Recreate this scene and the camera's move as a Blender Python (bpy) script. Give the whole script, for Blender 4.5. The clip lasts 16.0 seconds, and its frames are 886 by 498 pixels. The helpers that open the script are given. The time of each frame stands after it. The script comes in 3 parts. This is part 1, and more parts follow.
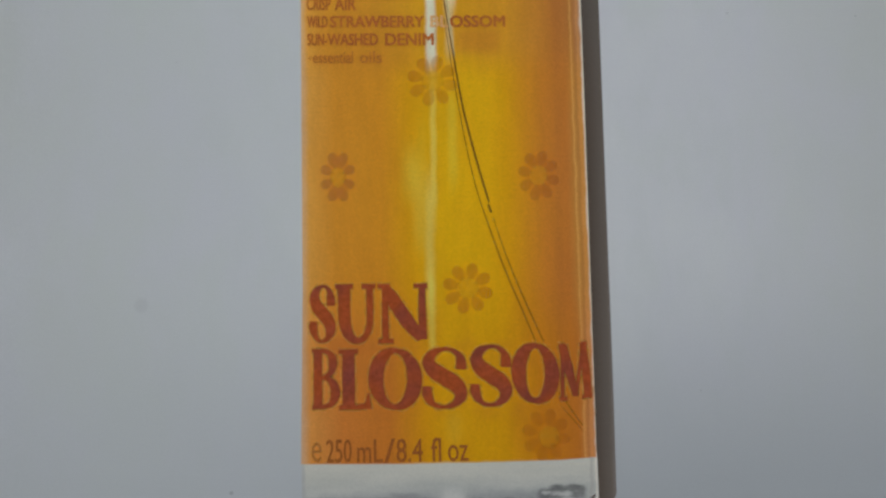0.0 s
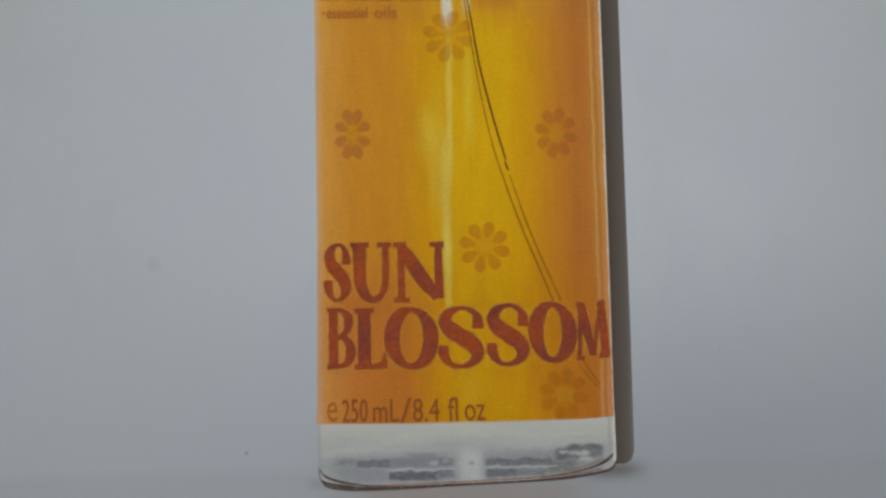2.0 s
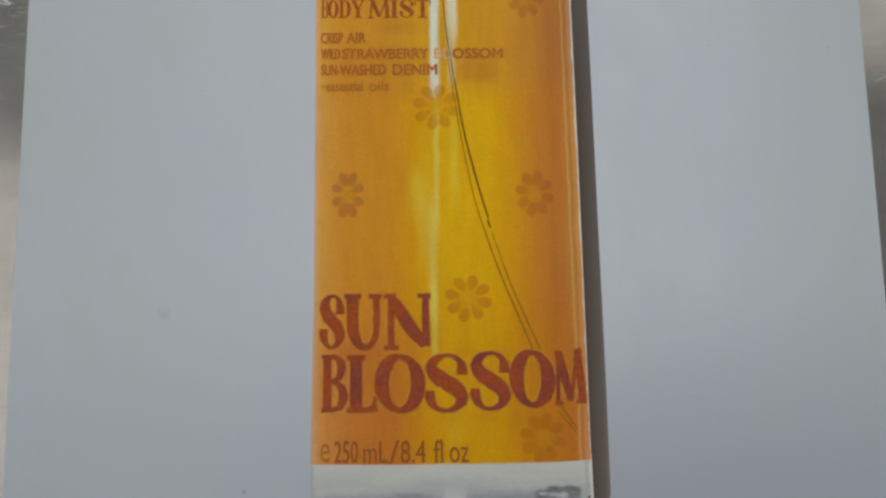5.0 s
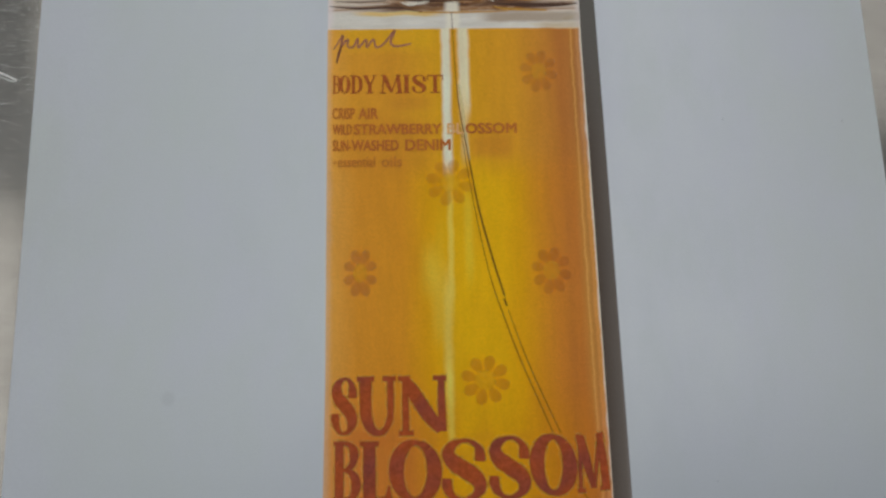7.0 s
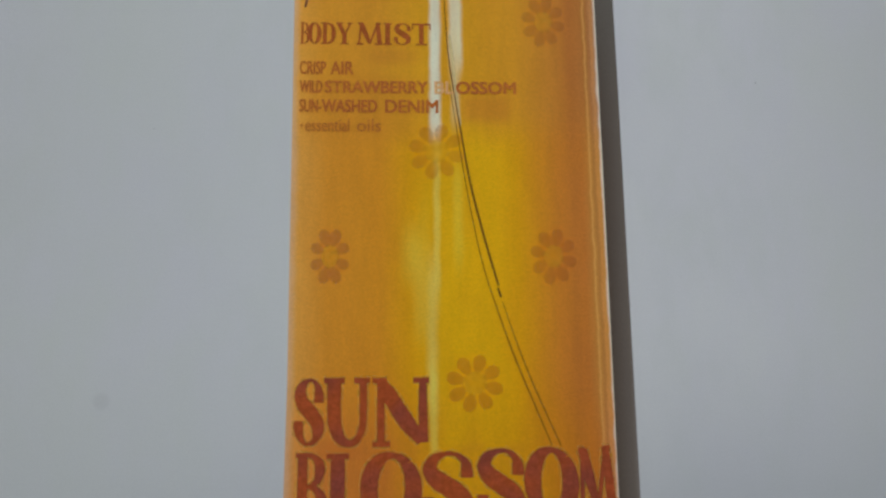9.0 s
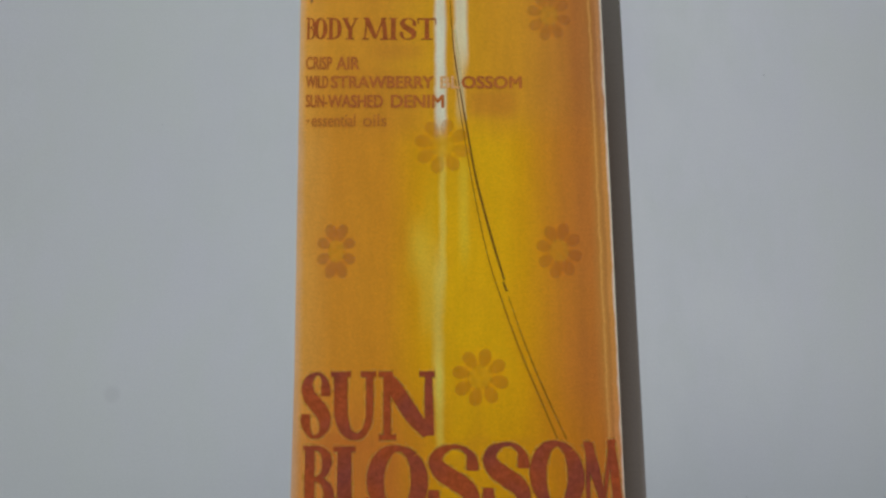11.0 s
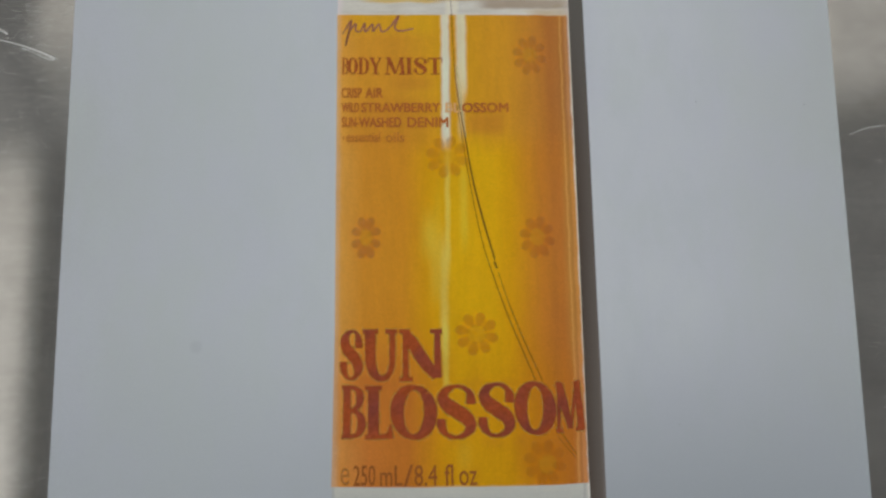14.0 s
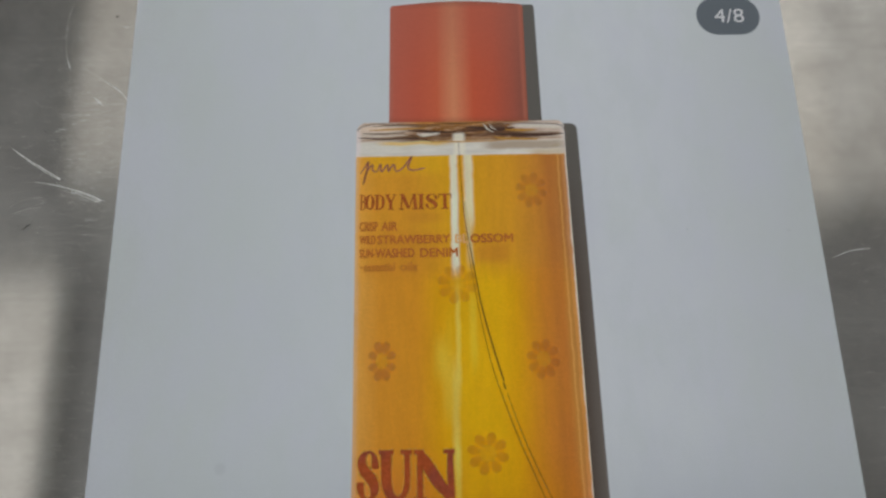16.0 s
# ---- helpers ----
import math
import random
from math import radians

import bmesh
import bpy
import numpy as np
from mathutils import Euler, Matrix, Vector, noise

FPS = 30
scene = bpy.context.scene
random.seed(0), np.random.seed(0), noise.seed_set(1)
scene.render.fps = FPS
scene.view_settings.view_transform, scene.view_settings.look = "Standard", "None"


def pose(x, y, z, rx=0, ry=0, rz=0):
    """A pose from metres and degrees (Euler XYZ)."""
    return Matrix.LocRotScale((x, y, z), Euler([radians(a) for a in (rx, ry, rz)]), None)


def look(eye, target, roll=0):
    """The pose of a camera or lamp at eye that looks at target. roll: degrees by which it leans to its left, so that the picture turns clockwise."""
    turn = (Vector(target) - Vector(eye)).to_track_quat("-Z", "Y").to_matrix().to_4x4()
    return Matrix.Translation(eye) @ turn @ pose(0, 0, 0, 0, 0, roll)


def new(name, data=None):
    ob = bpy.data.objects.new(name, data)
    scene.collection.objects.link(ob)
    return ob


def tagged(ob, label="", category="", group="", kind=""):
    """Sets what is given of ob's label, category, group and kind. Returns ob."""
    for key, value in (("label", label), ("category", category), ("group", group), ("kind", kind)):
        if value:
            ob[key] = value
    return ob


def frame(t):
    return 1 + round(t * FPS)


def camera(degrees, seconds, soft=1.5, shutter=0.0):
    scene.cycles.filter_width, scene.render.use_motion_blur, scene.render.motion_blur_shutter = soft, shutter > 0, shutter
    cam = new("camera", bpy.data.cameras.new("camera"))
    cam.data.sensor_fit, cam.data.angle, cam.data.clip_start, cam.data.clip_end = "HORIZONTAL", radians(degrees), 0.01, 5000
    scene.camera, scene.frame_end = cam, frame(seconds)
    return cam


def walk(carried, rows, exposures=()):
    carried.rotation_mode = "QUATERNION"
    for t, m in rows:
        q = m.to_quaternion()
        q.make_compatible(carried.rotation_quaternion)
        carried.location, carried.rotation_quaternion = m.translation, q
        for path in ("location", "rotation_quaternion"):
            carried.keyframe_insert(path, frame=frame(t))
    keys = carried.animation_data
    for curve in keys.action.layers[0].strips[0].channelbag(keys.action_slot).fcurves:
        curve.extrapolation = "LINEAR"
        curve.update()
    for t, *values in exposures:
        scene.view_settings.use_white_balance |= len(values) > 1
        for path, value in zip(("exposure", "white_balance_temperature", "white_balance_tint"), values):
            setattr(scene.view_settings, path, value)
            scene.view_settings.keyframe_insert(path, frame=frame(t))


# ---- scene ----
# A printed sheet lies on a brushed steel worktop; its own frame is u to the right, v up the page, in millimetres.
cam = camera(62.97, 16.0, soft=2.6)
TOP = 0.90           # height of the worktop
PAGE = TOP + 0.0004  # height of the page's upper face
ROWS = [
    (0, 0.02551, 0.00021, 0.16359, 3.022, -1.538, -0.796),
    (0.5, 0.02516, -0.00213, 0.15945, 2.373, -1.670, -0.886),
    (1, 0.02665, -0.00370, 0.16025, 2.604, -1.310, -1.117),
    (1.5, 0.02540, -0.00271, 0.15945, 2.225, -1.153, -0.921),
    (2, 0.02057, -0.00653, 0.16120, 2.159, -1.979, -0.883),
    (2.5, 0.02493, -0.00247, 0.16212, 2.292, -1.395, -1.953),
    (3, 0.02660, -0.00644, 0.16498, 2.040, -0.537, -2.594),
    (3.5, 0.02555, -0.00493, 0.17188, 3.960, -0.853, -2.446),
    (4, 0.02690, -0.00933, 0.17294, 6.625, -0.902, -1.516),
    (4.2, 0.02580, -0.01169, 0.17207, 6.931, -0.635, -0.692),
    (6.5, 0.02993, -0.00086, 0.18063, 6.430, -1.164, -0.667),
    (7, 0.02151, -0.00059, 0.17072, 10.500, -1.364, -1.141),
    (7.5, 0.02025, 0.01158, 0.14505, 8.772, -2.144, -0.437),
    (8, 0.02113, 0.00836, 0.14875, 9.074, -1.703, -0.146),
    (8.5, 0.02479, 0.00677, 0.14667, 7.868, -1.475, -0.285),
    (9, 0.02278, 0.00642, 0.14640, 7.979, -2.512, -0.417),
    (9.2, 0.02558, 0.00467, 0.14663, 8.487, -0.967, -0.636),
    (11.5, 0.02484, 0.00714, 0.14731, 7.224, -1.471, -0.351),
    (12, 0.02537, 0.00781, 0.14823, 7.873, -1.782, -0.473),
    (12.5, 0.02416, 0.01008, 0.15047, 5.464, -1.820, -0.764),
    (13, 0.02650, 0.00609, 0.15595, 0.340, -0.307, -0.668),
    (13.5, 0.02430, -0.00050, 0.16532, 0.836, -0.801, -0.243),
    (14, 0.02183, -0.00281, 0.19094, 7.497, -1.435, -0.492),
    (14.5, 0.02346, 0.00078, 0.19694, 11.730, -1.137, -1.632),
    (15, 0.02268, -0.00268, 0.20194, 16.486, -0.770, -1.347),
    (15.5, 0.02394, 0.00012, 0.20539, 16.695, -0.741, -1.427),
    (16, 0.02291, -0.00026, 0.20553, 15.865, -0.073, -1.024),
]
EXPOSURES = [(0.0, -0.39), (2.0, -0.36), (3.0, -0.33), (4.0, -0.32), (7.0, -0.36), (7.5, -0.40), (9.0, -0.40), (12.5, -0.40), (13.0, -0.38), (14.0, -0.31), (15.2, -0.29), (16.0, -0.32)]
walk(cam, [(t, pose(x, y, PAGE + z, rx, ry, rz)) for t, x, y, z, rx, ry, rz in ROWS], EXPOSURES)

# ---- light ----
world = bpy.data.worlds.new("sky")
scene.world = world
world.use_nodes = True
sky = world.node_tree.nodes.new("ShaderNodeTexSky")
sky.sky_type, sky.sun_disc, sky.sun_elevation, sky.sun_rotation = "NISHITA", False, radians(40), radians(20)
world.node_tree.links.new(sky.outputs[0], world.node_tree.nodes["Background"].inputs[0])
world.node_tree.nodes["Background"].inputs[1].default_value = 0.1

WIN_X, WIN_Z0, WIN_Z1, WIN_Y = (-0.62, 1.75), 1.02, 2.40, 1.62
SIDE_Y, SIDE_Z, SIDE_X = (-1.6, 0.5), (1.0, 2.2), -1.9
day = bpy.data.lights.new("window_daylight", "AREA")
day.shape, day.size, day.size_y = "RECTANGLE", WIN_X[1] - WIN_X[0], WIN_Z1 - WIN_Z0
day.energy, day.color = 21.0, (0.86, 0.94, 1.0)
lamp = new("window_daylight", day)
lamp.matrix_world = look(((WIN_X[0] + WIN_X[1]) / 2, WIN_Y + 0.04, (WIN_Z0 + WIN_Z1) / 2), ((WIN_X[0] + WIN_X[1]) / 2, 0, (WIN_Z0 + WIN_Z1) / 2))
# unseen fill lamp, added at the left to brighten the page
side = bpy.data.lights.new("added_side_fill", "AREA")
side.shape, side.size, side.size_y = "RECTANGLE", SIDE_Y[1] - SIDE_Y[0], SIDE_Z[1] - SIDE_Z[0]
side.energy, side.color = 35.0, (0.86, 0.94, 1.0)
lamp = new("added_side_fill", side)
lamp.matrix_world = look((SIDE_X - 0.04, sum(SIDE_Y) / 2, sum(SIDE_Z) / 2), (0, sum(SIDE_Y) / 2, sum(SIDE_Z) / 2))


# ---- materials ----
def lin(c):
    return [((v / 255 + 0.055) / 1.055) ** 2.4 if v > 10 else v / 255 / 12.92 for v in c]


PAPER = lin((165, 171, 175))


def ink(r, g, b):
    """The reflectance of a printed tone, from how it compares with the bare page."""
    return tuple(min(0.95, max(0.004, 0.66 * v / p * k)) for v, p, k in zip(lin((r, g, b)), PAPER, (1.01, 1.05, 0.80) if b < 0.6 * g else (1, 1, 1))) + (1.0,)


class Nodes:
    """A small builder of node materials."""

    def __init__(self, name):
        self.mat = bpy.data.materials.new(name)
        self.mat.use_nodes = True
        self.tree = self.mat.node_tree
        self.bsdf = self.tree.nodes["Principled BSDF"]
        self.out = self.tree.nodes["Material Output"]

    def put(self, value, socket):
        if isinstance(value, bpy.types.NodeSocket):
            self.tree.links.new(value, socket)
        else:
            socket.default_value = value

    def math(self, op, a, b=0.0, clamp=False):
        n = self.tree.nodes.new("ShaderNodeMath")
        n.operation, n.use_clamp = op, clamp
        self.put(a, n.inputs[0]), self.put(b, n.inputs[1])
        return n.outputs[0]

    def mix(self, f, a, b, mode="MIX"):
        n = self.tree.nodes.new("ShaderNodeMix")
        n.data_type, n.blend_type = "RGBA", mode
        self.put(f, n.inputs[0]), self.put(a, n.inputs[6]), self.put(b, n.inputs[7])
        return n.outputs[2]

    def ramp(self, f, stops, smooth=False):
        n = self.tree.nodes.new("ShaderNodeValToRGB")
        n.color_ramp.interpolation = "EASE" if smooth else "LINEAR"
        e = n.color_ramp.elements
        while len(e) < len(stops):
            e.new(0.5)
        for el, (p, c) in zip(e, sorted(stops, key=lambda s: s[0])):
            el.position, el.color = p, c
        self.put(f, n.inputs[0])
        return n.outputs[0]

    def step(self, x, a, b, lo=0.0, hi=1.0):
        n = self.tree.nodes.new("ShaderNodeMapRange")
        n.interpolation_type = "SMOOTHSTEP"
        for i, v in zip(range(5), (x, a, b, lo, hi)):
            self.put(v, n.inputs[i])
        return n.outputs[0]

    def coords(self, kind="Object"):
        n = self.tree.nodes.new("ShaderNodeTexCoord")
        return n.outputs[kind]

    def scaled(self, vec, sx, sy, sz=1.0):
        n = self.tree.nodes.new("ShaderNodeVectorMath")
        n.operation = "MULTIPLY"
        self.put(vec, n.inputs[0])
        n.inputs[1].default_value = (sx, sy, sz)
        return n.outputs[0]

    def noise(self, vec, scale, detail=3.0, rough=0.5, colour=False):
        n = self.tree.nodes.new("ShaderNodeTexNoise")
        self.put(vec, n.inputs["Vector"])
        n.inputs["Scale"].default_value, n.inputs["Detail"].default_value, n.inputs["Roughness"].default_value = scale, detail, rough
        return n.outputs["Color" if colour else "Fac"]

    def uv_mm(self, wobble=0.0, scale=0.3):
        """u and v in millimetres, wobbled a little for uneven edges."""
        vec = self.scaled(self.coords(), 1000, 1000, 1000)
        if wobble:
            c = self.noise(vec, scale, 3.0, 0.5, True)
            n = self.tree.nodes.new("ShaderNodeVectorMath")
            n.operation = "MULTIPLY_ADD"
            self.put(c, n.inputs[0])
            n.inputs[1].default_value = (wobble, wobble, 0)
            self.put(vec, n.inputs[2])
            m = self.tree.nodes.new("ShaderNodeVectorMath")
            m.operation = "SUBTRACT"
            self.put(n.outputs[0], m.inputs[0])
            m.inputs[1].default_value = (wobble / 2, wobble / 2, 0)
            vec = m.outputs[0]
        s = self.tree.nodes.new("ShaderNodeSeparateXYZ")
        self.put(vec, s.inputs[0])
        return s.outputs[0], s.outputs[1], vec

    def patch(self, u, v, u0, u1, v0, v1, su, sv):
        """1 inside a soft-edged rectangle."""
        a = self.math("MULTIPLY", self.step(u, u0 - su, u0 + su), self.step(u, u1 - su, u1 + su, 1.0, 0.0))
        b = self.math("MULTIPLY", self.step(v, v0 - sv, v0 + sv), self.step(v, v1 - sv, v1 + sv, 1.0, 0.0))
        return self.math("MULTIPLY", a, b)

    def grain(self, colour, vec, amount=0.10):
        """The printer's fine dither and slight banding."""
        fine = self.noise(vec, 3.0, 2.0, 0.7)
        band = self.noise(self.scaled(vec, 0.15, 1.6), 1.0, 2.0)
        f = self.math("ADD", self.math("MULTIPLY", fine, 0.9), self.math("MULTIPLY", band, 0.1))
        k = self.step(f, 0.3, 0.7, 1 - amount, 1 + amount)
        return self.mix(1.0, colour, k, "MULTIPLY")

    def finish(self, colour, rough=0.6, metal=0.0, spec=0.12):
        self.put(colour, self.bsdf.inputs["Base Color"])
        self.put(rough, self.bsdf.inputs["Roughness"])
        self.bsdf.inputs["Metallic"].default_value = metal
        self.bsdf.inputs["Specular IOR Level"].default_value = spec
        return self.mat

    def bump(self, height, strength, distance):
        n = self.tree.nodes.new("ShaderNodeBump")
        n.inputs["Strength"].default_value, n.inputs["Distance"].default_value = strength, distance
        self.put(height, n.inputs["Height"])
        self.put(n.outputs[0], self.bsdf.inputs["Normal"])

    def thin(self, cover):
        """Lets the print beneath show through the ink."""
        t = self.tree.nodes.new("ShaderNodeBsdfTransparent")
        m = self.tree.nodes.new("ShaderNodeMixShader")
        self.put(cover, m.inputs[0])
        self.put(t.outputs[0], m.inputs[1])
        self.put(self.bsdf.outputs[0], m.inputs[2])
        self.put(m.outputs[0], self.out.inputs[0])
        return self.mat


def paper_material():
    n = Nodes("printed_paper")
    u, v, vec = n.uv_mm()
    # the printed grey studio backdrop, lightest beside the bottle and duller towards both margins
    s = n.math("DIVIDE", n.math("ADD", u, 74.0), 211.0)
    base = n.ramp(s, [(0.0, ink(156, 162, 164)), (0.12, ink(160, 167, 169)), (0.3, ink(167, 174, 178)), (0.68, ink(172, 178, 183)), (0.8, ink(170, 176, 181)), (0.92, ink(162, 168, 171)), (1.0, ink(157, 163, 165))])
    base = n.mix(n.ramp(n.noise(n.scaled(vec, 0.035, 0.02), 1.0, 4.0, 0.6), [(0.40, (0, 0, 0, 1)), (0.64, (0.75, 0.75, 0.75, 1))]), base, n.mix(0.5, base, ink(164, 168, 181)))
    base = n.mix(n.ramp(n.noise(n.scaled(vec, 0.11, 0.05), 1.0, 3.0, 0.6), [(0.46, (0, 0, 0, 1)), (0.66, (0.4, 0.4, 0.4, 1))]), base, n.mix(0.6, base, ink(160, 169, 168)))
    # darker towards the printed floor, more so on its right half
    low = n.math("MULTIPLY", n.step(v, 15, -58, 0.0, 1.0), n.step(u, -60, 110, 0.62, 1.12))
    base = n.mix(low, base, ink(141, 148, 154))
    floor = n.step(v, -46.5, -50.5)
    base = n.mix(n.math("MULTIPLY", floor, 0.22), base, ink(128, 131, 133))
    contact = n.patch(u, v, 58, 69, -51.8, -48.6, 4.0, 2.0)
    base = n.mix(n.math("MULTIPLY", contact, 0.85), base, ink(92, 87, 84))
    under = n.patch(u, v, 6, 56, -57.0, -52.4, 9.0, 1.8)
    base = n.mix(n.math("MULTIPLY", under, 0.6), base, ink(132, 120, 111))
    heel = n.patch(u, v, -4, 4, -52.8, -50.4, 1.8, 0.8)
    base = n.mix(n.math("MULTIPLY", heel, 0.3), base, ink(112, 104, 100))
    for pu, pv, r, k in ((-17.5, -44.6, 0.6, 0.45), (-37.5, -3.0, 2.2, 0.10), (97.0, 63.0, 0.25, 0.5), (127.3, 62.2, 0.3, 0.4), (88.0, -24.0, 0.3, 0.25), (-30.0, 52.0, 0.25, 0.2)):
        d = n.math("SQRT", n.math("ADD", n.math("POWER", n.math("ABSOLUTE", n.math("SUBTRACT", u, pu)), 2.0), n.math("POWER", n.math("ABSOLUTE", n.math("SUBTRACT", v, pv)), 2.0)))
        base = n.mix(n.step(d, r, r * 0.4, 0.0, k), base, ink(95, 98, 104))
    base = n.grain(base, vec, 0.025)
    n.bump(n.noise(vec, 2.0, 4.0, 0.6), 0.12, 0.0002)
    return n.finish(base, 0.75, spec=0.2)


def liquid_material():
    n = Nodes("printed_amber_liquid")
    u, v, vec = n.uv_mm(0.8, 0.25)
    s = n.math("DIVIDE", n.math("ADD", u, 2.0), 65.2)
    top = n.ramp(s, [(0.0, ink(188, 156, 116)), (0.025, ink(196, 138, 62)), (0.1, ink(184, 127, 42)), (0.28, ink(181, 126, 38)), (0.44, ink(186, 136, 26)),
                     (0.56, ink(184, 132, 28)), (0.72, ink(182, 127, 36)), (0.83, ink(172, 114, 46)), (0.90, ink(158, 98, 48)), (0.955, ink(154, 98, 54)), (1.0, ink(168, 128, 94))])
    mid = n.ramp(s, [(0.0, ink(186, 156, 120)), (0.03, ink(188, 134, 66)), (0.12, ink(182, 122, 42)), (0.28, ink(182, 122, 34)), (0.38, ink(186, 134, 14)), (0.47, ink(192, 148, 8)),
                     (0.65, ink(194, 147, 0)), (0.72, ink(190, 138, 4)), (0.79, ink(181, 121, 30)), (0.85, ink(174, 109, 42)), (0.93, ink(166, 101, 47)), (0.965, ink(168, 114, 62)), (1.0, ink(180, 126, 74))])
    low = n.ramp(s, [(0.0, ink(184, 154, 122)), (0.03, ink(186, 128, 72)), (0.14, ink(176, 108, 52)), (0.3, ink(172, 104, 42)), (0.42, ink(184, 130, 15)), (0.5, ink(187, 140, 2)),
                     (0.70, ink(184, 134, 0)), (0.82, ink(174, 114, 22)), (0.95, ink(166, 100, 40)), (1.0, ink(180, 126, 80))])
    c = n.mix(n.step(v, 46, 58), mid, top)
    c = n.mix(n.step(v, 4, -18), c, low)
    yellow = n.patch(u, v, 2, 26, 82.5, 90, 3.0, 2.2)
    c = n.mix(n.math("MULTIPLY", yellow, 0.6), c, ink(190, 146, 24))
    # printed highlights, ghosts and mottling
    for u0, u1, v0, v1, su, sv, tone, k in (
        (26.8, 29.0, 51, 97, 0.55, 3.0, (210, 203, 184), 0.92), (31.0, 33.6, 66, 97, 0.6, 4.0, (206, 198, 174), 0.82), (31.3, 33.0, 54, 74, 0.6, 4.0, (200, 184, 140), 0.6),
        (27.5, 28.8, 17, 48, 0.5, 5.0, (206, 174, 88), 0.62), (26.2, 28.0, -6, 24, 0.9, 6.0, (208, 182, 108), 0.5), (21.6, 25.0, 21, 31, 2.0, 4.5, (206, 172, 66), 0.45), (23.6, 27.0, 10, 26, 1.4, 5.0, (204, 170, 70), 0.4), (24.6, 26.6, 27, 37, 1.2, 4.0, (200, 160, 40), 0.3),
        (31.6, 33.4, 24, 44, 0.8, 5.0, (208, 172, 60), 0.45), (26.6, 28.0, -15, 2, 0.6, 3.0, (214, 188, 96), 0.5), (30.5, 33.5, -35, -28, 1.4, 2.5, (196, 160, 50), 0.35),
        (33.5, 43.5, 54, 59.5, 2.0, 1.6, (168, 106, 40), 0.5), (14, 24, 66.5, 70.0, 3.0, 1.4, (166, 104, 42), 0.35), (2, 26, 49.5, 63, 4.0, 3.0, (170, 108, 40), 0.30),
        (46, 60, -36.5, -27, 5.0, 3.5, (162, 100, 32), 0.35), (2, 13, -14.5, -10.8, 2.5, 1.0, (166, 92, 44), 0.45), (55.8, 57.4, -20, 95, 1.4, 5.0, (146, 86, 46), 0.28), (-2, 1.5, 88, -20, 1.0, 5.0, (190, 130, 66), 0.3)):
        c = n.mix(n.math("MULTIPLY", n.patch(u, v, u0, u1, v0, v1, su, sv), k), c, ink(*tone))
    blot = n.noise(n.scaled(vec, 0.12, 0.05), 1.0, 3.0)
    c = n.mix(n.ramp(blot, [(0.45, (0, 0, 0, 1)), (0.8, (0.25, 0.25, 0.25, 1))]), c, ink(176, 112, 34))
    smear = n.noise(n.scaled(vec, 0.35, 0.06), 1.0, 4.0, 0.65)
    c = n.mix(1.0, c, n.step(smear, 0.32, 0.68, 0.97, 1.04), "MULTIPLY")
    # a dull bleed round the big lettering
    bleed = n.math("MULTIPLY", n.patch(u, v, -1, 64, -29, -12, 1.0, 1.4), n.ramp(n.noise(vec, 0.22, 3.0, 0.6), [(0.4, (0, 0, 0, 1)), (0.6, (0.16, 0.16, 0.16, 1))]))
    c = n.mix(bleed, c, ink(166, 100, 48))
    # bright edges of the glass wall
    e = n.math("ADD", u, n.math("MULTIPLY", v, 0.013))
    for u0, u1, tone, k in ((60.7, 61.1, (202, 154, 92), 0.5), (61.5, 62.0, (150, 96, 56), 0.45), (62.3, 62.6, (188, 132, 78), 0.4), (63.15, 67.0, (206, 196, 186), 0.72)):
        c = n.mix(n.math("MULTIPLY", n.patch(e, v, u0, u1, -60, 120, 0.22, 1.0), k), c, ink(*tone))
    # soft upper and lower rims of the liquid
    c = n.mix(n.step(v, -38.5, -39.5), c, ink(186, 180, 160))
    c = n.mix(n.step(v, 87.6, 88.4), c, ink(192, 184, 150))
    # weaker light towards the foot, put into the colour as a darkening
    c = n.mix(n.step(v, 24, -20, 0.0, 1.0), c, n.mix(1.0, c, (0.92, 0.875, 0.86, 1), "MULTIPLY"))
    return n.finish(n.grain(c, vec, 0.085), 0.6)


def cap_material():
    n = Nodes("printed_orange_cap")
    u, v, vec = n.uv_mm(0.3)
    s = n.math("DIVIDE", n.math("SUBTRACT", u, 8.4), 43.6)
    c = n.ramp(s, [(0.0, ink(150, 92, 80)), (0.03, ink(156, 80, 64)), (0.2, ink(160, 76, 56)), (0.34, ink(168, 82, 56)), (0.41, ink(174, 104, 74)), (0.46, ink(178, 116, 84)),
                   (0.53, ink(172, 96, 68)), (0.6, ink(166, 75, 50)), (0.75, ink(158, 73, 52)), (0.88, ink(138, 72, 57)), (0.945, ink(122, 70, 58)), (0.97, ink(146, 86, 70)), (0.98, ink(132, 74, 58)), (1.0, ink(118, 76, 68))])
    c = n.mix(n.step(v, 106, 141, 0.0, 0.45), c, ink(146, 84, 70))
    c = n.mix(n.step(v, 139.2, 142.4, 0.0, 0.55), c, ink(112, 72, 62))
    c = n.mix(n.step(v, 101.5, 99.0, 0.0, 0.45), c, ink(120, 64, 46))
    return n.finish(n.grain(c, vec, 0.10), 0.6)


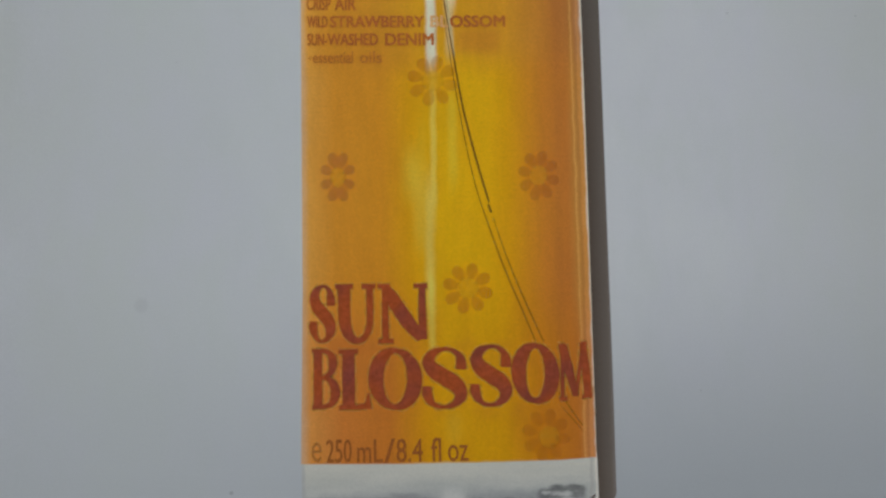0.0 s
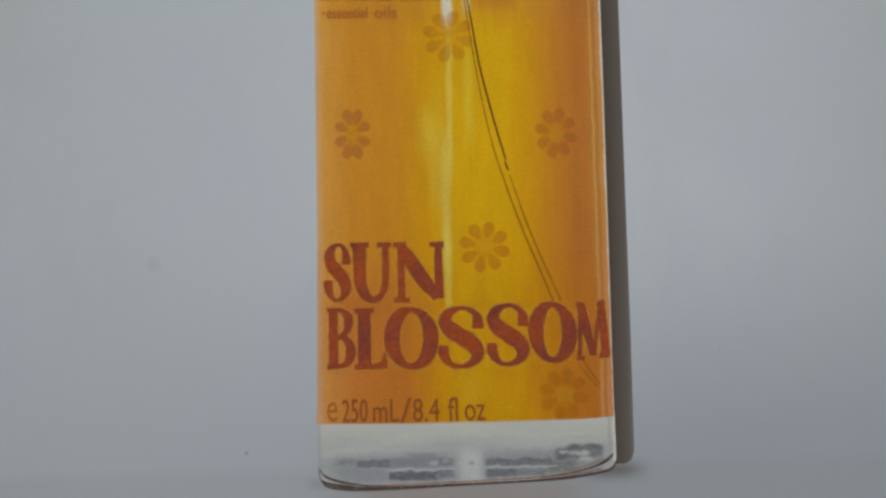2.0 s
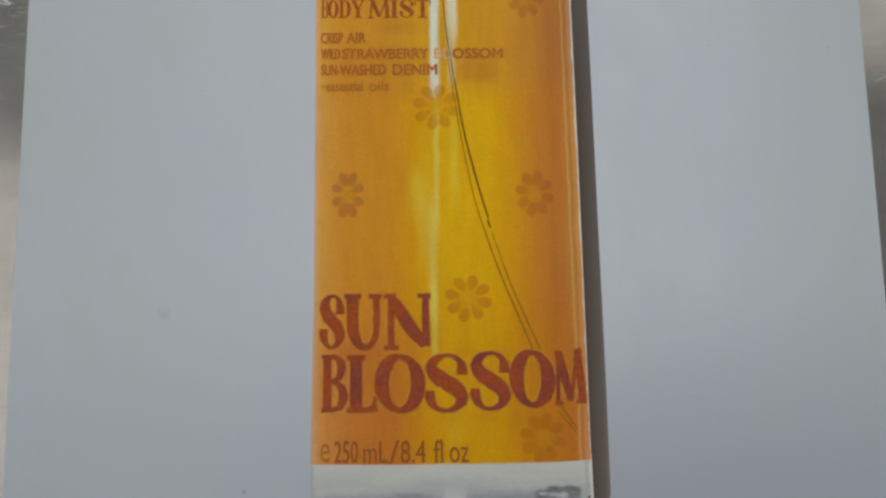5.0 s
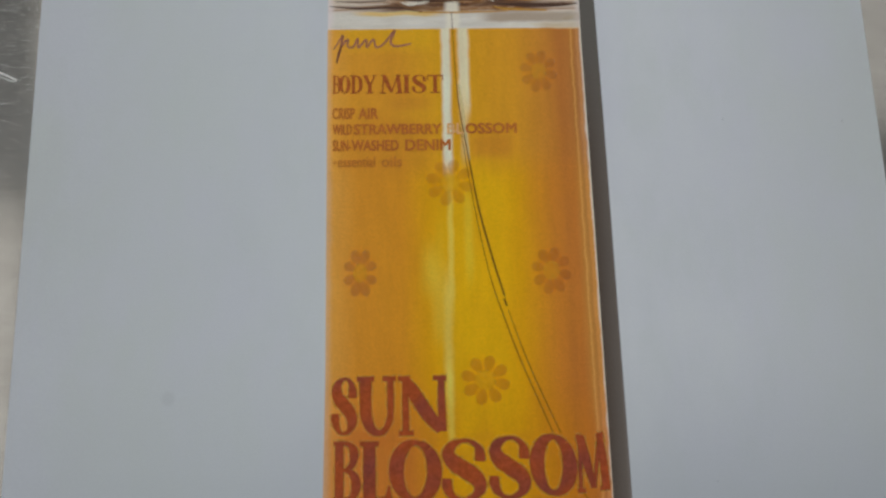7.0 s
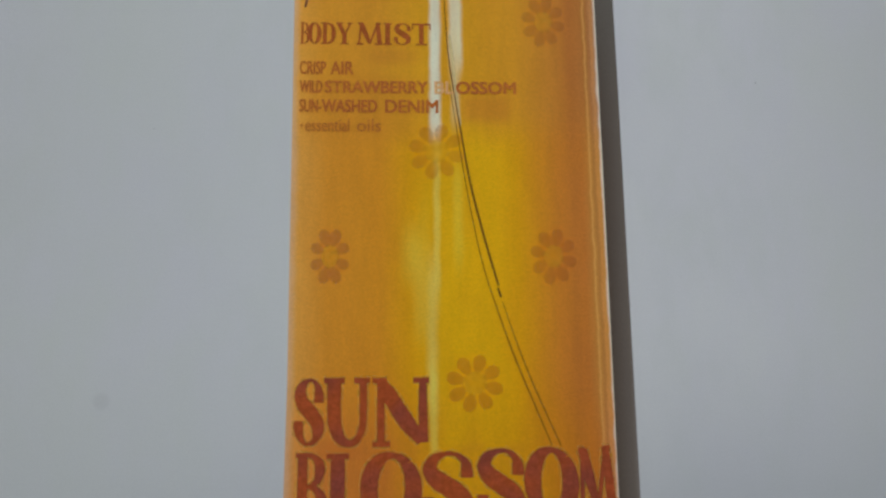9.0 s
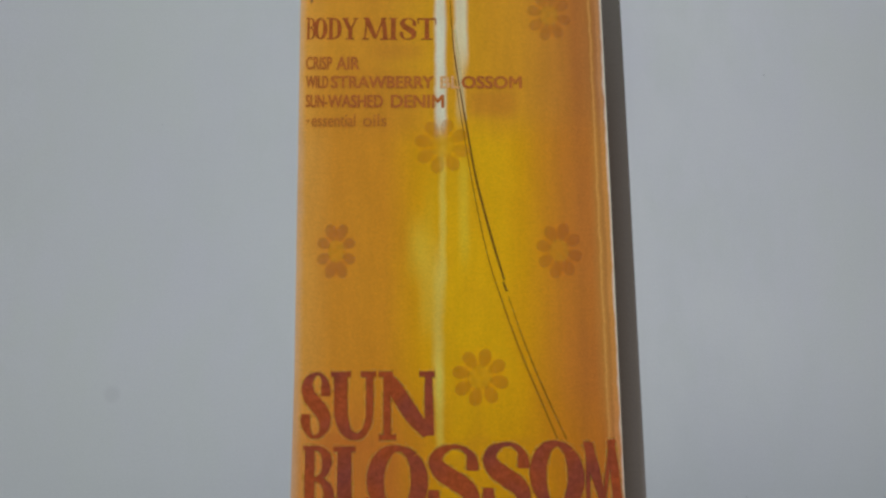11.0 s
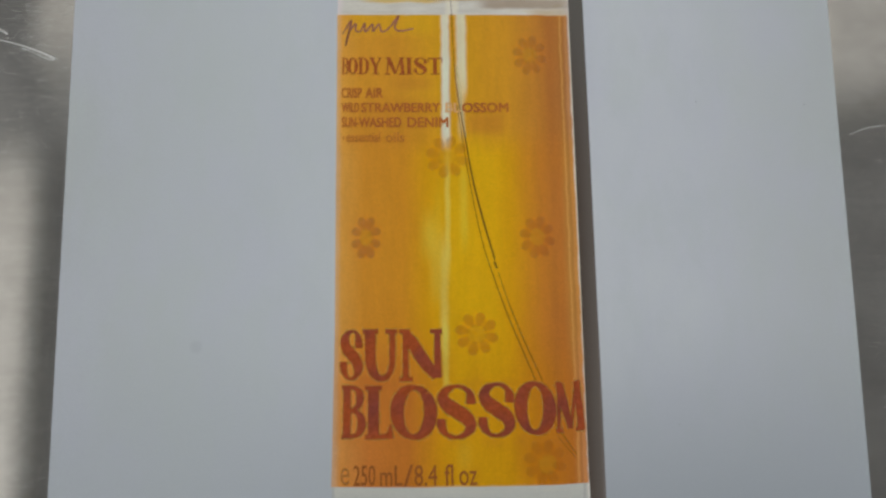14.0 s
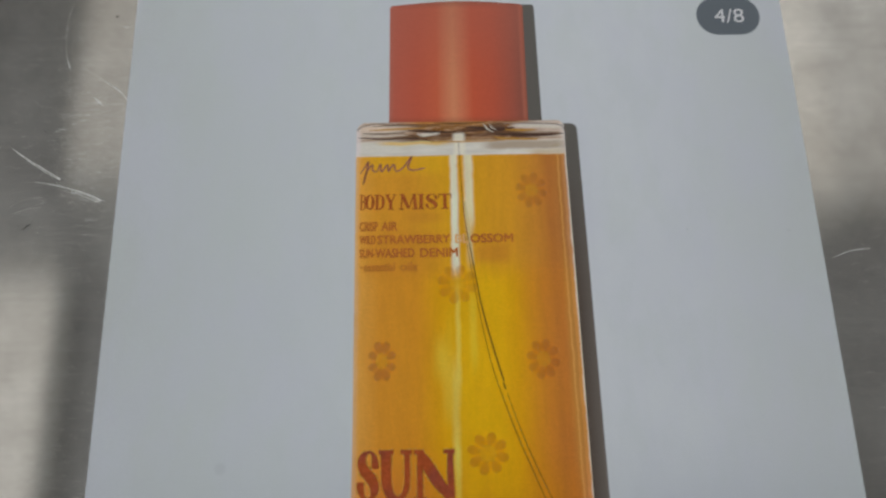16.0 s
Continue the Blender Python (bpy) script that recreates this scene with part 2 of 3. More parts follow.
def shoulder_material():
    n = Nodes("printed_glass_shoulder")
    u, v, vec = n.uv_mm(1.2, 0.18)
    streak = n.noise(n.scaled(vec, 0.05, 0.75), 1.0, 4.0, 0.62)
    dark = n.ramp(streak, [(0.32, ink(66, 47, 38)), (0.42, ink(92, 62, 42)), (0.48, ink(122, 84, 50)), (0.51, ink(158, 132, 108)), (0.54, ink(124, 82, 40)), (0.66, ink(84, 58, 42)), (0.8, ink(150, 126, 102))])
    pale = n.ramp(n.noise(n.scaled(vec, 0.06, 0.4), 1.0, 3.0), [(0.35, ink(176, 173, 164)), (0.6, ink(188, 187, 180)), (0.75, ink(180, 168, 134))])
    ends = n.math("SUBTRACT", 1.0, n.patch(u, v, 13, 52, 60, 130, 7.0, 5.0))
    wisp = n.noise(n.scaled(vec, 0.035, 1.1), 1.0, 3.0, 0.6)
    dark = n.mix(n.math("MULTIPLY", ends, n.ramp(wisp, [(0.36, (0.2, 0.2, 0.2, 1)), (0.52, (0.85, 0.85, 0.85, 1))])), dark, ink(184, 172, 160))
    c = n.mix(n.step(v, 92.0, 93.4), pale, dark)
    for u0, u1, v0, v1, su, sv, tone, k in (
        (34, 60, 94.0, 95.3, 2.0, 0.5, (84, 62, 50), 0.75), (12, 27, 93.2, 95.2, 3.0, 0.6, (92, 68, 50), 0.7), (18, 23, 94.6, 95.6, 1.0, 0.3, (196, 190, 180), 0.8),
        (38, 44, 95.0, 98.2, 1.2, 0.8, (70, 52, 44), 0.7), (47, 62, 96.6, 98.4, 2.0, 0.4, (192, 188, 182), 0.75), (-1, 12, 96.2, 97.6, 3.0, 0.5, (190, 176, 160), 0.7),
        (14, 38, 98.2, 99.6, 4.0, 0.5, (176, 120, 62), 0.6), (28, 31.5, 87, 95.5, 0.8, 0.8, (198, 192, 178), 0.9), (6, 26, 91.6, 92.8, 3.0, 0.3, (190, 156, 70), 0.7),
        (-3, -0.6, 86, 97, 0.8, 1.0, (190, 184, 184), 0.8), (61.3, 64, 86, 99, 0.7, 1.0, (182, 176, 172), 0.85), (38, 62, 89.8, 92.4, 3.0, 0.5, (132, 112, 90), 0.7), (52, 62, 87.6, 89.6, 2.0, 0.6, (168, 150, 122), 0.6)):
        c = n.mix(n.math("MULTIPLY", n.patch(u, v, u0, u1, v0, v1, su, sv), k), c, ink(*tone))
    return n.finish(n.grain(c, vec, 0.07), 0.6)


def base_material():
    n = Nodes("printed_glass_base")
    u, v, vec = n.uv_mm(1.5, 0.42)
    u, v = n.math("DIVIDE", u, 1.0215), n.math("ADD", v, 0.7)
    c = n.ramp(n.noise(n.scaled(vec, 0.05, 0.3), 1.0, 3.0), [(0.35, ink(140, 146, 146)), (0.65, ink(156, 160, 158))])
    c = n.mix(n.step(v, -46, -38.6, 0.0, 0.75), c, ink(173, 174, 166))
    ragged = n.ramp(n.noise(n.scaled(vec, 0.7, 1.4), 1.0, 4.0, 0.7), [(0.34, (0.62, 0.62, 0.62, 1)), (0.58, (1, 1, 1, 1))])
    for u0, u1, v0, v1, su, sv, tone, k in (
        (1.5, 28, -51.4, -45.2, 2.5, 1.4, (124, 127, 132), 0.85), (33.5, 60, -51.2, -45.0, 2.0, 1.2, (122, 125, 129), 0.85), (28.6, 33.4, -52, -44, 1.2, 2.0, (170, 173, 172), 0.7),
        (2.0, 6.0, -47.0, -45.6, 1.0, 0.5, (108, 110, 116), 0.7), (6.4, 13.4, -47.6, -46.0, 0.4, 0.25, (92, 95, 101), 0.9), (13.4, 21.5, -47.9, -45.9, 1.0, 0.5, (112, 114, 119), 0.8), (6.0, 12.6, -50.6, -48.2, 0.6, 0.4, (126, 127, 132), 0.7),
        (13.3, 23.6, -50.7, -48.8, 0.25, 0.25, (84, 86, 94), 0.95), (23.6, 27.4, -50.4, -48.4, 0.7, 0.4, (102, 104, 110), 0.85), (17.5, 23.5, -46.2, -44.9, 1.6, 0.4, (116, 118, 122), 0.7), (21.5, 27.2, -47.6, -46.0, 0.8, 0.4, (104, 107, 112), 0.8),
        (13.2, 27.6, -48.6, -48.2, 0.5, 0.12, (172, 175, 177), 0.6), (22.0, 24.0, -47.4, -46.4, 0.6, 0.4, (172, 174, 176), 0.5), (25.0, 26.0, -47.0, -46.2, 0.5, 0.4, (172, 174, 176), 0.4),
        (34.4, 48.5, -47.9, -46.4, 0.4, 0.3, (94, 97, 101), 0.9), (34.4, 41.0, -50.4, -48.7, 0.4, 0.3, (92, 94, 99), 0.9), (41.0, 47.4, -50.2, -48.8, 0.4, 0.3, (108, 110, 113), 0.85), (47.6, 54, -49.6, -47.2, 1.0, 0.6, (98, 100, 102), 0.8),
        (34.4, 50, -48.5, -48.2, 0.4, 0.12, (170, 173, 174), 0.65), (49.6, 55.0, -46.8, -44.6, 0.8, 0.5, (86, 88, 90), 0.9), (52.0, 59.4, -44.8, -43.6, 1.0, 0.3, (82, 85, 86), 0.9), (56.6, 60.0, -46.6, -44.2, 0.7, 0.5, (94, 96, 97), 0.85),
        (52.5, 56.6, -46.0, -45.2, 1.0, 0.35, (178, 180, 180), 0.65), (54.6, 57.4, -47.4, -46.4, 0.6, 0.3, (168, 170, 171), 0.7), (50.4, 52.2, -45.6, -45.0, 0.4, 0.2, (174, 176, 176), 0.7), (30.6, 31.6, -47.6, -46.8, 0.3, 0.3, (118, 121, 124), 0.7)):
        f = n.math("MULTIPLY", n.math("MULTIPLY", n.patch(u, v, u0, u1, v0, v1, su, sv), k), ragged)
        c = n.mix(f, c, ink(*tone))
    for u0, u1, tone, k in ((-2.2, -1.2, (140, 144, 146), 0.6), (61.0, 61.6, (140, 138, 134), 0.5), (62.2, 63.6, (196, 192, 186), 0.7)):
        c = n.mix(n.math("MULTIPLY", n.patch(u, v, u0, u1, -60, 0, 0.3, 1.0), k), c, ink(*tone))
    return n.finish(n.grain(c, vec, 0.06), 0.6)


def shade_material():
    n = Nodes("printed_grey_shadow")
    u, v, vec = n.uv_mm(0.3)
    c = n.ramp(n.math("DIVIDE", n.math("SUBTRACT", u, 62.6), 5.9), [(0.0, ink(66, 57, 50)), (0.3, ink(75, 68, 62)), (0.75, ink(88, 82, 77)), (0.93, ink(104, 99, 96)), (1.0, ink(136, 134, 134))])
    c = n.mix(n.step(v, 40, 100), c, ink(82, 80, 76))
    return n.finish(n.grain(c, vec, 0.08), 0.6)


def plain_ink(name, tone, cover=1.0, amount=0.16, second=None, patchy=0.0):
    n = Nodes(name)
    u, v, vec = n.uv_mm()
    c = ink(*tone)
    if second:
        c = n.mix(n.ramp(n.noise(n.scaled(vec, 0.09, 0.09), 1.0, 2.0), [(0.38, (0, 0, 0, 1)), (0.62, (1, 1, 1, 1))]), ink(*tone), ink(*second))
    n.finish(n.grain(c, vec, amount), 0.6)
    if patchy:
        cover = n.step(n.noise(vec, 0.7, 3.0, 0.65), 0.32, 0.68, cover * (1 - patchy), min(1.0, cover * (1 + patchy)))
        return n.thin(cover)
    return n.thin(cover) if cover < 1 else n.mat


def steel_material():
    n = Nodes("brushed_steel")
    vec = n.scaled(n.coords(), 1000, 1000, 1000)
    lines = n.noise(n.scaled(vec, 0.25, 3.0), 1.0, 3.0, 0.65)
    coarse = n.noise(n.scaled(vec, 0.02, 0.7), 1.0, 3.0, 0.6)
    cloud = n.noise(vec, 0.05, 6.0, 0.66)
    fleck = n.noise(n.scaled(vec, 0.6, 3.5), 1.0, 2.0, 0.5)
    c = n.ramp(cloud, [(0.34, (0.43, 0.395, 0.358, 1)), (0.66, (0.55, 0.51, 0.466, 1))])
    c = n.mix(1.0, c, n.step(lines, 0.3, 0.7, 0.965, 1.035), "MULTIPLY")
    c = n.mix(1.0, c, n.step(coarse, 0.3, 0.7, 0.97, 1.03), "MULTIPLY")
    c = n.mix(n.ramp(fleck, [(0.66, (0, 0, 0, 1)), (0.78, (0.4, 0.4, 0.4, 1))]), c, (0.72, 0.69, 0.62, 1))
    rough = n.math("ADD", n.math("MULTIPLY", cloud, 0.05), n.math("ADD", 0.04, n.math("MULTIPLY", lines, 0.04)))
    n.bump(lines, 0.15, 0.00003)
    n.finish(c, rough, metal=0.89, spec=0.4)
    n.bsdf.inputs["Anisotropic"].default_value = 1.0
    t = n.tree.nodes.new("ShaderNodeTangent")
    t.direction_type, t.uv_map = "UV_MAP", "grain"
    n.put(t.outputs[0], n.bsdf.inputs["Tangent"])
    n.bsdf.inputs["Anisotropic Rotation"].default_value = 0.25
    return n.mat


def plaster(name, tone, rough=0.85):
    n = Nodes(name)
    vec = n.coords()
    c = n.ramp(n.noise(vec, 1.7, 5.0), [(0.3, tuple(0.92 * v for v in tone) + (1,)), (0.7, tuple(tone) + (1,))])
    n.bump(n.noise(vec, 60, 3.0), 0.1, 0.002)
    return n.finish(c, rough)


# ---- building helpers ----
def part(name, bm, material, parent=None, label=""):
    mesh = bpy.data.meshes.new(name)
    bm.to_mesh(mesh)
    bm.free()
    mesh.materials.append(material)
    ob = new(name, mesh)
    ob.parent = parent
    return tagged(ob, label) if label else ob


def box(bm, x0, x1, y0, y1, z0, z1):
    v = [bm.verts.new(p) for p in ((x0, y0, z0), (x1, y0, z0), (x1, y1, z0), (x0, y1, z0), (x0, y0, z1), (x1, y0, z1), (x1, y1, z1), (x0, y1, z1))]
    for f in ((3, 2, 1, 0), (4, 5, 6, 7), (0, 1, 5, 4), (1, 2, 6, 5), (2, 3, 7, 6), (3, 0, 4, 7)):
        bm.faces.new([v[i] for i in f])


def rounded(u0, u1, v0, v1, r, steps=8):
    """Corners of a round-cornered rectangle; r: radii from the lower left, anticlockwise."""
    pts = []
    for (cu, cv, a), rad in zip(((u0, v0, 180), (u1, v0, 270), (u1, v1, 0), (u0, v1, 90)), r):
        ou, ov = cu + (rad if cu == u0 else -rad), cv + (rad if cv == v0 else -rad)
        pts += [(ou + rad * math.cos(radians(a + 90 * i / steps)), ov + rad * math.sin(radians(a + 90 * i / steps))) for i in range(steps + 1)]
    return pts


def page(u, v, height):
    """A place on the page in metres; the print widens a little towards its foot."""
    low = max(0.0, -v)
    return ((u + 0.00045 * u * low) / 1000, (v - 0.00053 * low * low) / 1000, height / 1000)


def flat(bm, pts, height):
    """A flat printed shape; height in millimetres above the page."""
    bm.faces.new([bm.verts.new(page(u, v, height)) for u, v in pts])


def smooth(pts, steps=6):
    """A soft curve through the points (any number of values each)."""
    out, n = [], len(pts)
    for i in range(n - 1):
        p = [np.array(pts[max(0, min(n - 1, i + k))], float) for k in (-1, 0, 1, 2)]
        for j in range(steps):
            t = j / steps
            out.append(0.5 * (2 * p[1] + (p[2] - p[0]) * t + (2 * p[0] - 5 * p[1] + 4 * p[2] - p[3]) * t * t + (3 * p[1] - p[0] - 3 * p[2] + p[3]) * t ** 3))
    return out + [np.array(pts[-1], float)]


def ribbon(bm, pts, height):
    """A flat stroke along (u, v, half width) in millimetres."""
    p = np.array(pts, float)
    d = np.gradient(p[:, :2], axis=0)
    d /= np.maximum(np.linalg.norm(d, axis=1, keepdims=True), 1e-9)
    side = np.stack([-d[:, 1], d[:, 0]], 1) * p[:, 2:3]
    a, b = p[:, :2] + side, p[:, :2] - side
    va = [bm.verts.new(page(x, y, height)) for x, y in a]
    vb = [bm.verts.new(page(x, y, height)) for x, y in b]
    for i in range(len(p) - 1):
        bm.faces.new((vb[i], vb[i + 1], va[i + 1], va[i]))


# ---- the room ----
WHITE = plaster("white_wall_paint", (0.50, 0.49, 0.47))
CEIL = plaster("ceiling_paint", (0.50, 0.50, 0.50))
FLOOR = plaster("grey_floor", (0.16, 0.15, 0.14), 0.6)
FRAME = plaster("window_paint", (0.75, 0.75, 0.73), 0.4)
X0, X1, Y0, Y1, HIGH, THICK = SIDE_X, 1.9, -2.4, WIN_Y, 2.55, 0.15


def wall(name, *boxes):
    bm = bmesh.new()
    for b in boxes:
        box(bm, *b)
    return tagged(part(name, bm, WHITE), "plain off-white painted plaster wall", "wall", kind="structure")


wall("wall_north", (X0, WIN_X[0], Y1, Y1 + THICK, 0, HIGH), (WIN_X[1], X1, Y1, Y1 + THICK, 0, HIGH), (WIN_X[0], WIN_X[1], Y1, Y1 + THICK, 0, WIN_Z0), (WIN_X[0], WIN_X[1], Y1, Y1 + THICK, WIN_Z1, HIGH))
wall("wall_south", (X0, X1, Y0 - THICK, Y0, 0, HIGH))
wall("wall_east", (X1, X1 + THICK, Y0 - THICK, Y1 + THICK, 0, HIGH))
# the gap in the west wall is made up to hold the side fill
wall("wall_west", (X0 - THICK, X0, Y0 - THICK, SIDE_Y[0], 0, HIGH), (X0 - THICK, X0, SIDE_Y[1], Y1 + THICK, 0, HIGH), (X0 - THICK, X0, SIDE_Y[0], SIDE_Y[1], 0, SIDE_Z[0]), (X0 - THICK, X0, SIDE_Y[0], SIDE_Y[1], SIDE_Z[1], HIGH))
bm = bmesh.new()
box(bm, X0 - THICK, X1 + THICK, Y0 - THICK, Y1 + THICK, -0.1, 0)
tagged(part("floor", bm, FLOOR), "plain grey floor of the room", "floor", kind="structure")
bm = bmesh.new()
box(bm, X0 - THICK, X1 + THICK, Y0 - THICK, Y1 + THICK, HIGH, HIGH + 0.1)
tagged(part("ceiling", bm, CEIL), "plain pale painted ceiling", "ceiling", kind="structure")

# ceiling lights, seen only as bright fields in the steel

def ceiling_light(panels, y0, y1, label):
    """One housing; panels: the reach in x and the brightness of each diffuser."""
    bm = bmesh.new()
    box(bm, panels[0][0] - 0.02, panels[-1][1] + 0.02, y0 - 0.02, y1 + 0.02, HIGH - 0.05, HIGH - 0.001)
    light = tagged(part("ceiling_light", bm, FRAME), label, "ceiling light", kind="structure")
    for x0, x1, power in panels:
        glow = Nodes("lit_diffuser")
        glow.finish((0.8, 0.8, 0.8, 1))
        glow.bsdf.inputs["Emission Color"].default_value = (1.0, 0.97, 0.87, 1)
        glow.bsdf.inputs["Emission Strength"].default_value = power
        bm = bmesh.new()
        box(bm, x0, x1, y0, y1, HIGH - 0.056, HIGH - 0.0505)
        part("diffuser", bm, glow.mat, light)


ceiling_light([(-1.60, -0.955, 0.42)], -0.73, 0.45, "long white ceiling light with a lit diffuser")
ceiling_light([(-0.965, 0.0, 0.36)], 0.74, 1.56, "wide white ceiling light with a lit diffuser")
ceiling_light([(0.05, 1.09, 0.54), (1.092, 1.84, 0.27)], 0.64, 1.56, "wide white ceiling light with a bright and a dim diffuser")

# ---- the worktop ----
STEEL = steel_material()
bm = bmesh.new()
box(bm, X0 + 0.01, X1 - 0.01, -0.33, Y1 - 0.01, TOP - 0.04, TOP)
bmesh.ops.bevel(bm, geom=bm.edges[:], offset=0.004, segments=3, affect="EDGES")
grain = bm.loops.layers.uv.new("grain")
for f in bm.faces:
    for l in f.loops:
        l[grain].uv = (l.vert.co.x, l.vert.co.y)
counter = tagged(part("worktop", bm, STEEL), "scratched brushed stainless steel worktop under the sheet", "worktop")
bm = bmesh.new()
box(bm, X0 + 0.02, X1 - 0.02, -0.28, Y1 - 0.02, 0.0, TOP - 0.041)
part("base", bm, plaster("dark_cabinet_paint", (0.10, 0.10, 0.10), 0.5), counter)

SCRATCH = Nodes("bare_scratch")
sv = SCRATCH.scaled(SCRATCH.coords(), 1000, 1000, 1000)
SCRATCH.finish(SCRATCH.ramp(SCRATCH.noise(sv, 0.8, 3.0), [(0.3, (0.50, 0.47, 0.40, 1)), (0.7, (0.95, 0.93, 0.88, 1))]), 0.65, metal=0.1)
LIFT = TOP * 1000 + 0.02


def scratch(pts, label):
    bm = bmesh.new()
    ribbon(bm, smooth(pts, 5), LIFT)
    part("scratch", bm, SCRATCH.mat, counter, label)


PALE_MARK, FAINT_MARK = "pale curved scratch in the steel", "faint thin scratch in the steel"
scratch([(-108.0, 92.8, 0.06), (-102, 88.6, 0.2), (-97, 85.6, 0.15), (-91.7, 82.2, 0.26)], PALE_MARK)
scratch([(-103.0, 88.6, 0.03), (-97.4, 85.2, 0.09), (-93.2, 82.6, 0.05)], FAINT_MARK)
scratch([(-99.7, 81.7, 0.05), (-91.9, 80.1, 0.14), (-84.6, 77.9, 0.2), (-78.5, 75.2, 0.28)], PALE_MARK)
scratch([(-88, 78.4, 0.03), (-84.3, 76.9, 0.1), (-80.6, 75.2, 0.16), (-78.6, 74.9, 0.1)], PALE_MARK)
scratch([(-83.8, 116.3, 0.06), (-79.2, 113.6, 0.16), (-76.2, 111.2, 0.16), (-73.6, 108.2, 0.06)], PALE_MARK)
scratch([(-84.9, 109.9, 0.08), (-83.4, 108.6, 0.2), (-81.6, 106.9, 0.14)], "short pale scratch in the steel")
scratch([(-84.4, 108.2, 0.03), (-83.2, 107.6, 0.07), (-82.0, 106.9, 0.03)], FAINT_MARK)
scratch([(-89.6, 151.5, 0.015), (-92.8, 147.2, 0.025), (-95.4, 142.0, 0.025), (-96.1, 134.0, 0.03), (-95.3, 126.0, 0.03), (-94.2, 122.0, 0.12), (-93.2, 120.0, 0.08)], FAINT_MARK)
scratch([(-78.4, 135.2, 0.04), (-77.0, 134.7, 0.12), (-75.6, 134.9, 0.04)], FAINT_MARK)
scratch([(139.4, 53.6, 0.04), (144.8, 55.6, 0.12), (150.6, 56.2, 0.05)], FAINT_MARK)
STAIN = plaster("dark_stain", (0.05, 0.045, 0.04), 0.6)
for pts in ([(-101.1, 66.3, 0.05), (-99.9, 67.4, 0.16), (-98.7, 68.1, 0.05)], [(-80.6, 139.1, 0.08), (-80.2, 138.7, 0.2), (-79.9, 138.4, 0.08)], [(-98.9, 98.8, 0.06), (-98.5, 98.5, 0.16), (-98.1, 98.3, 0.06)]):
    bm = bmesh.new()
    ribbon(bm, smooth(pts, 5), LIFT)
    part("dark_mark", bm, STAIN, counter, "short dark mark on the steel")
rng = random.Random(7)
bm = bmesh.new()
for i in range(5200):
    side = rng.random() < 0.7
    u = rng.uniform(-150, -74) if side else rng.uniform(139, 200)
    v = rng.uniform(-60, 210)
    if side and i % 3 == 0:
        u, v = rng.gauss(-83, 7), rng.gauss(98, 17)
    l, w, tilt = rng.uniform(0.4, 2.6) * rng.random() ** 2 + 0.2, rng.uniform(0.006, 0.05 if i % 9 == 0 else 0.022), rng.gauss(0, 0.07)
    ribbon(bm, [(u - l, v - l * tilt, w * 0.4), (u, v, w), (u + l, v + l * tilt, w * 0.3)], LIFT - 0.008)
tagged(part("scuffing", bm, SCRATCH.mat, counter, "fine pale scuffing along the grain"), kind="stuff")

# ---- the printed sheet ----
bm = bmesh.new()


def curl(u, v):
    """How far the loose margins stand off the steel, in millimetres."""
    left = max(0.0, (-46 - u) / 27) ** 2 * (0.22 + 0.12 * math.sin(v / 60))
    right = max(0.0, (u - 130) / 6) ** 2 * (0.12 + 0.08 * math.sin(v / 45 + 2))
    foot = max(0.0, (-53 - v) / 6) ** 2 * 0.06
    return left + right + foot


def on_sheet(a, b):
    """A place on the hand-cut, nearly square sheet: a across it and b up it, 0 to 1."""
    v = (-61.8 + 1.8 * a) * (1 - b) + (149.1 - 1.6 * a) * b
    return -73.3 - 0.0044 * v + (210.0 - 0.002 * v) * a, v


grids = []
for drop in (0.0, -0.11):
    grids.append([[bm.verts.new((u / 1000, v / 1000, (curl(u, v) + drop) / 1000)) for u, v in (on_sheet(i / 84, j / 72) for i in range(85))] for j in range(73)])
for g, turn in zip(grids, (1, -1)):
    for j in range(72):
        for i in range(84):
            bm.faces.new([g[j][i], g[j][i + 1], g[j + 1][i + 1], g[j + 1][i]][::turn])
rim = [(0, i) for i in range(84)] + [(j, 84) for j in range(72)] + [(72, i) for i in range(84, 0, -1)] + [(j, 0) for j in range(72, 0, -1)]
for (j, i), (j2, i2) in zip(rim, rim[1:] + rim[:1]):
    bm.faces.new((grids[0][j][i], grids[1][j][i], grids[1][j2][i2], grids[0][j2][i2]))
sheet = tagged(part("printed_sheet", bm, paper_material()), "white paper sheet with a printed amber mist bottle, lying on steel", "printed sheet")
sheet.location = (0, 0, PAGE)

SHADE = shade_material()
bm = bmesh.new()
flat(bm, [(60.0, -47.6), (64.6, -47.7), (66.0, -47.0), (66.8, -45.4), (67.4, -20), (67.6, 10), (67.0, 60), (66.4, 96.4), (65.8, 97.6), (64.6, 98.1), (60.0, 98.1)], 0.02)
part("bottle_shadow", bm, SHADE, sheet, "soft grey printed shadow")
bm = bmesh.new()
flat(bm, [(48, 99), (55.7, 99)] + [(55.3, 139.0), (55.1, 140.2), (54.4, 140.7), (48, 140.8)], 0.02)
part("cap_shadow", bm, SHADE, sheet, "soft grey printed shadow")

bm = bmesh.new()
flat(bm, [(8.2, 99.0), (51.5, 99.0), (51.6, 140.2), (50.7, 140.9)] + [(50.0 - 39.0 * k / 12, 141.05 + 1.25 * math.sin(math.pi * k / 12)) for k in range(13)] + [(9.0, 140.9), (8.4, 140.0)], 0.04)
part("cap", bm, cap_material(), sheet, "printed burnt-orange round cap")

bm = bmesh.new()
flat(bm, rounded(-1.85, 62.5, 86.5, 99.2, (0.05, 0.05, 2.4, 3.2)), 0.06)
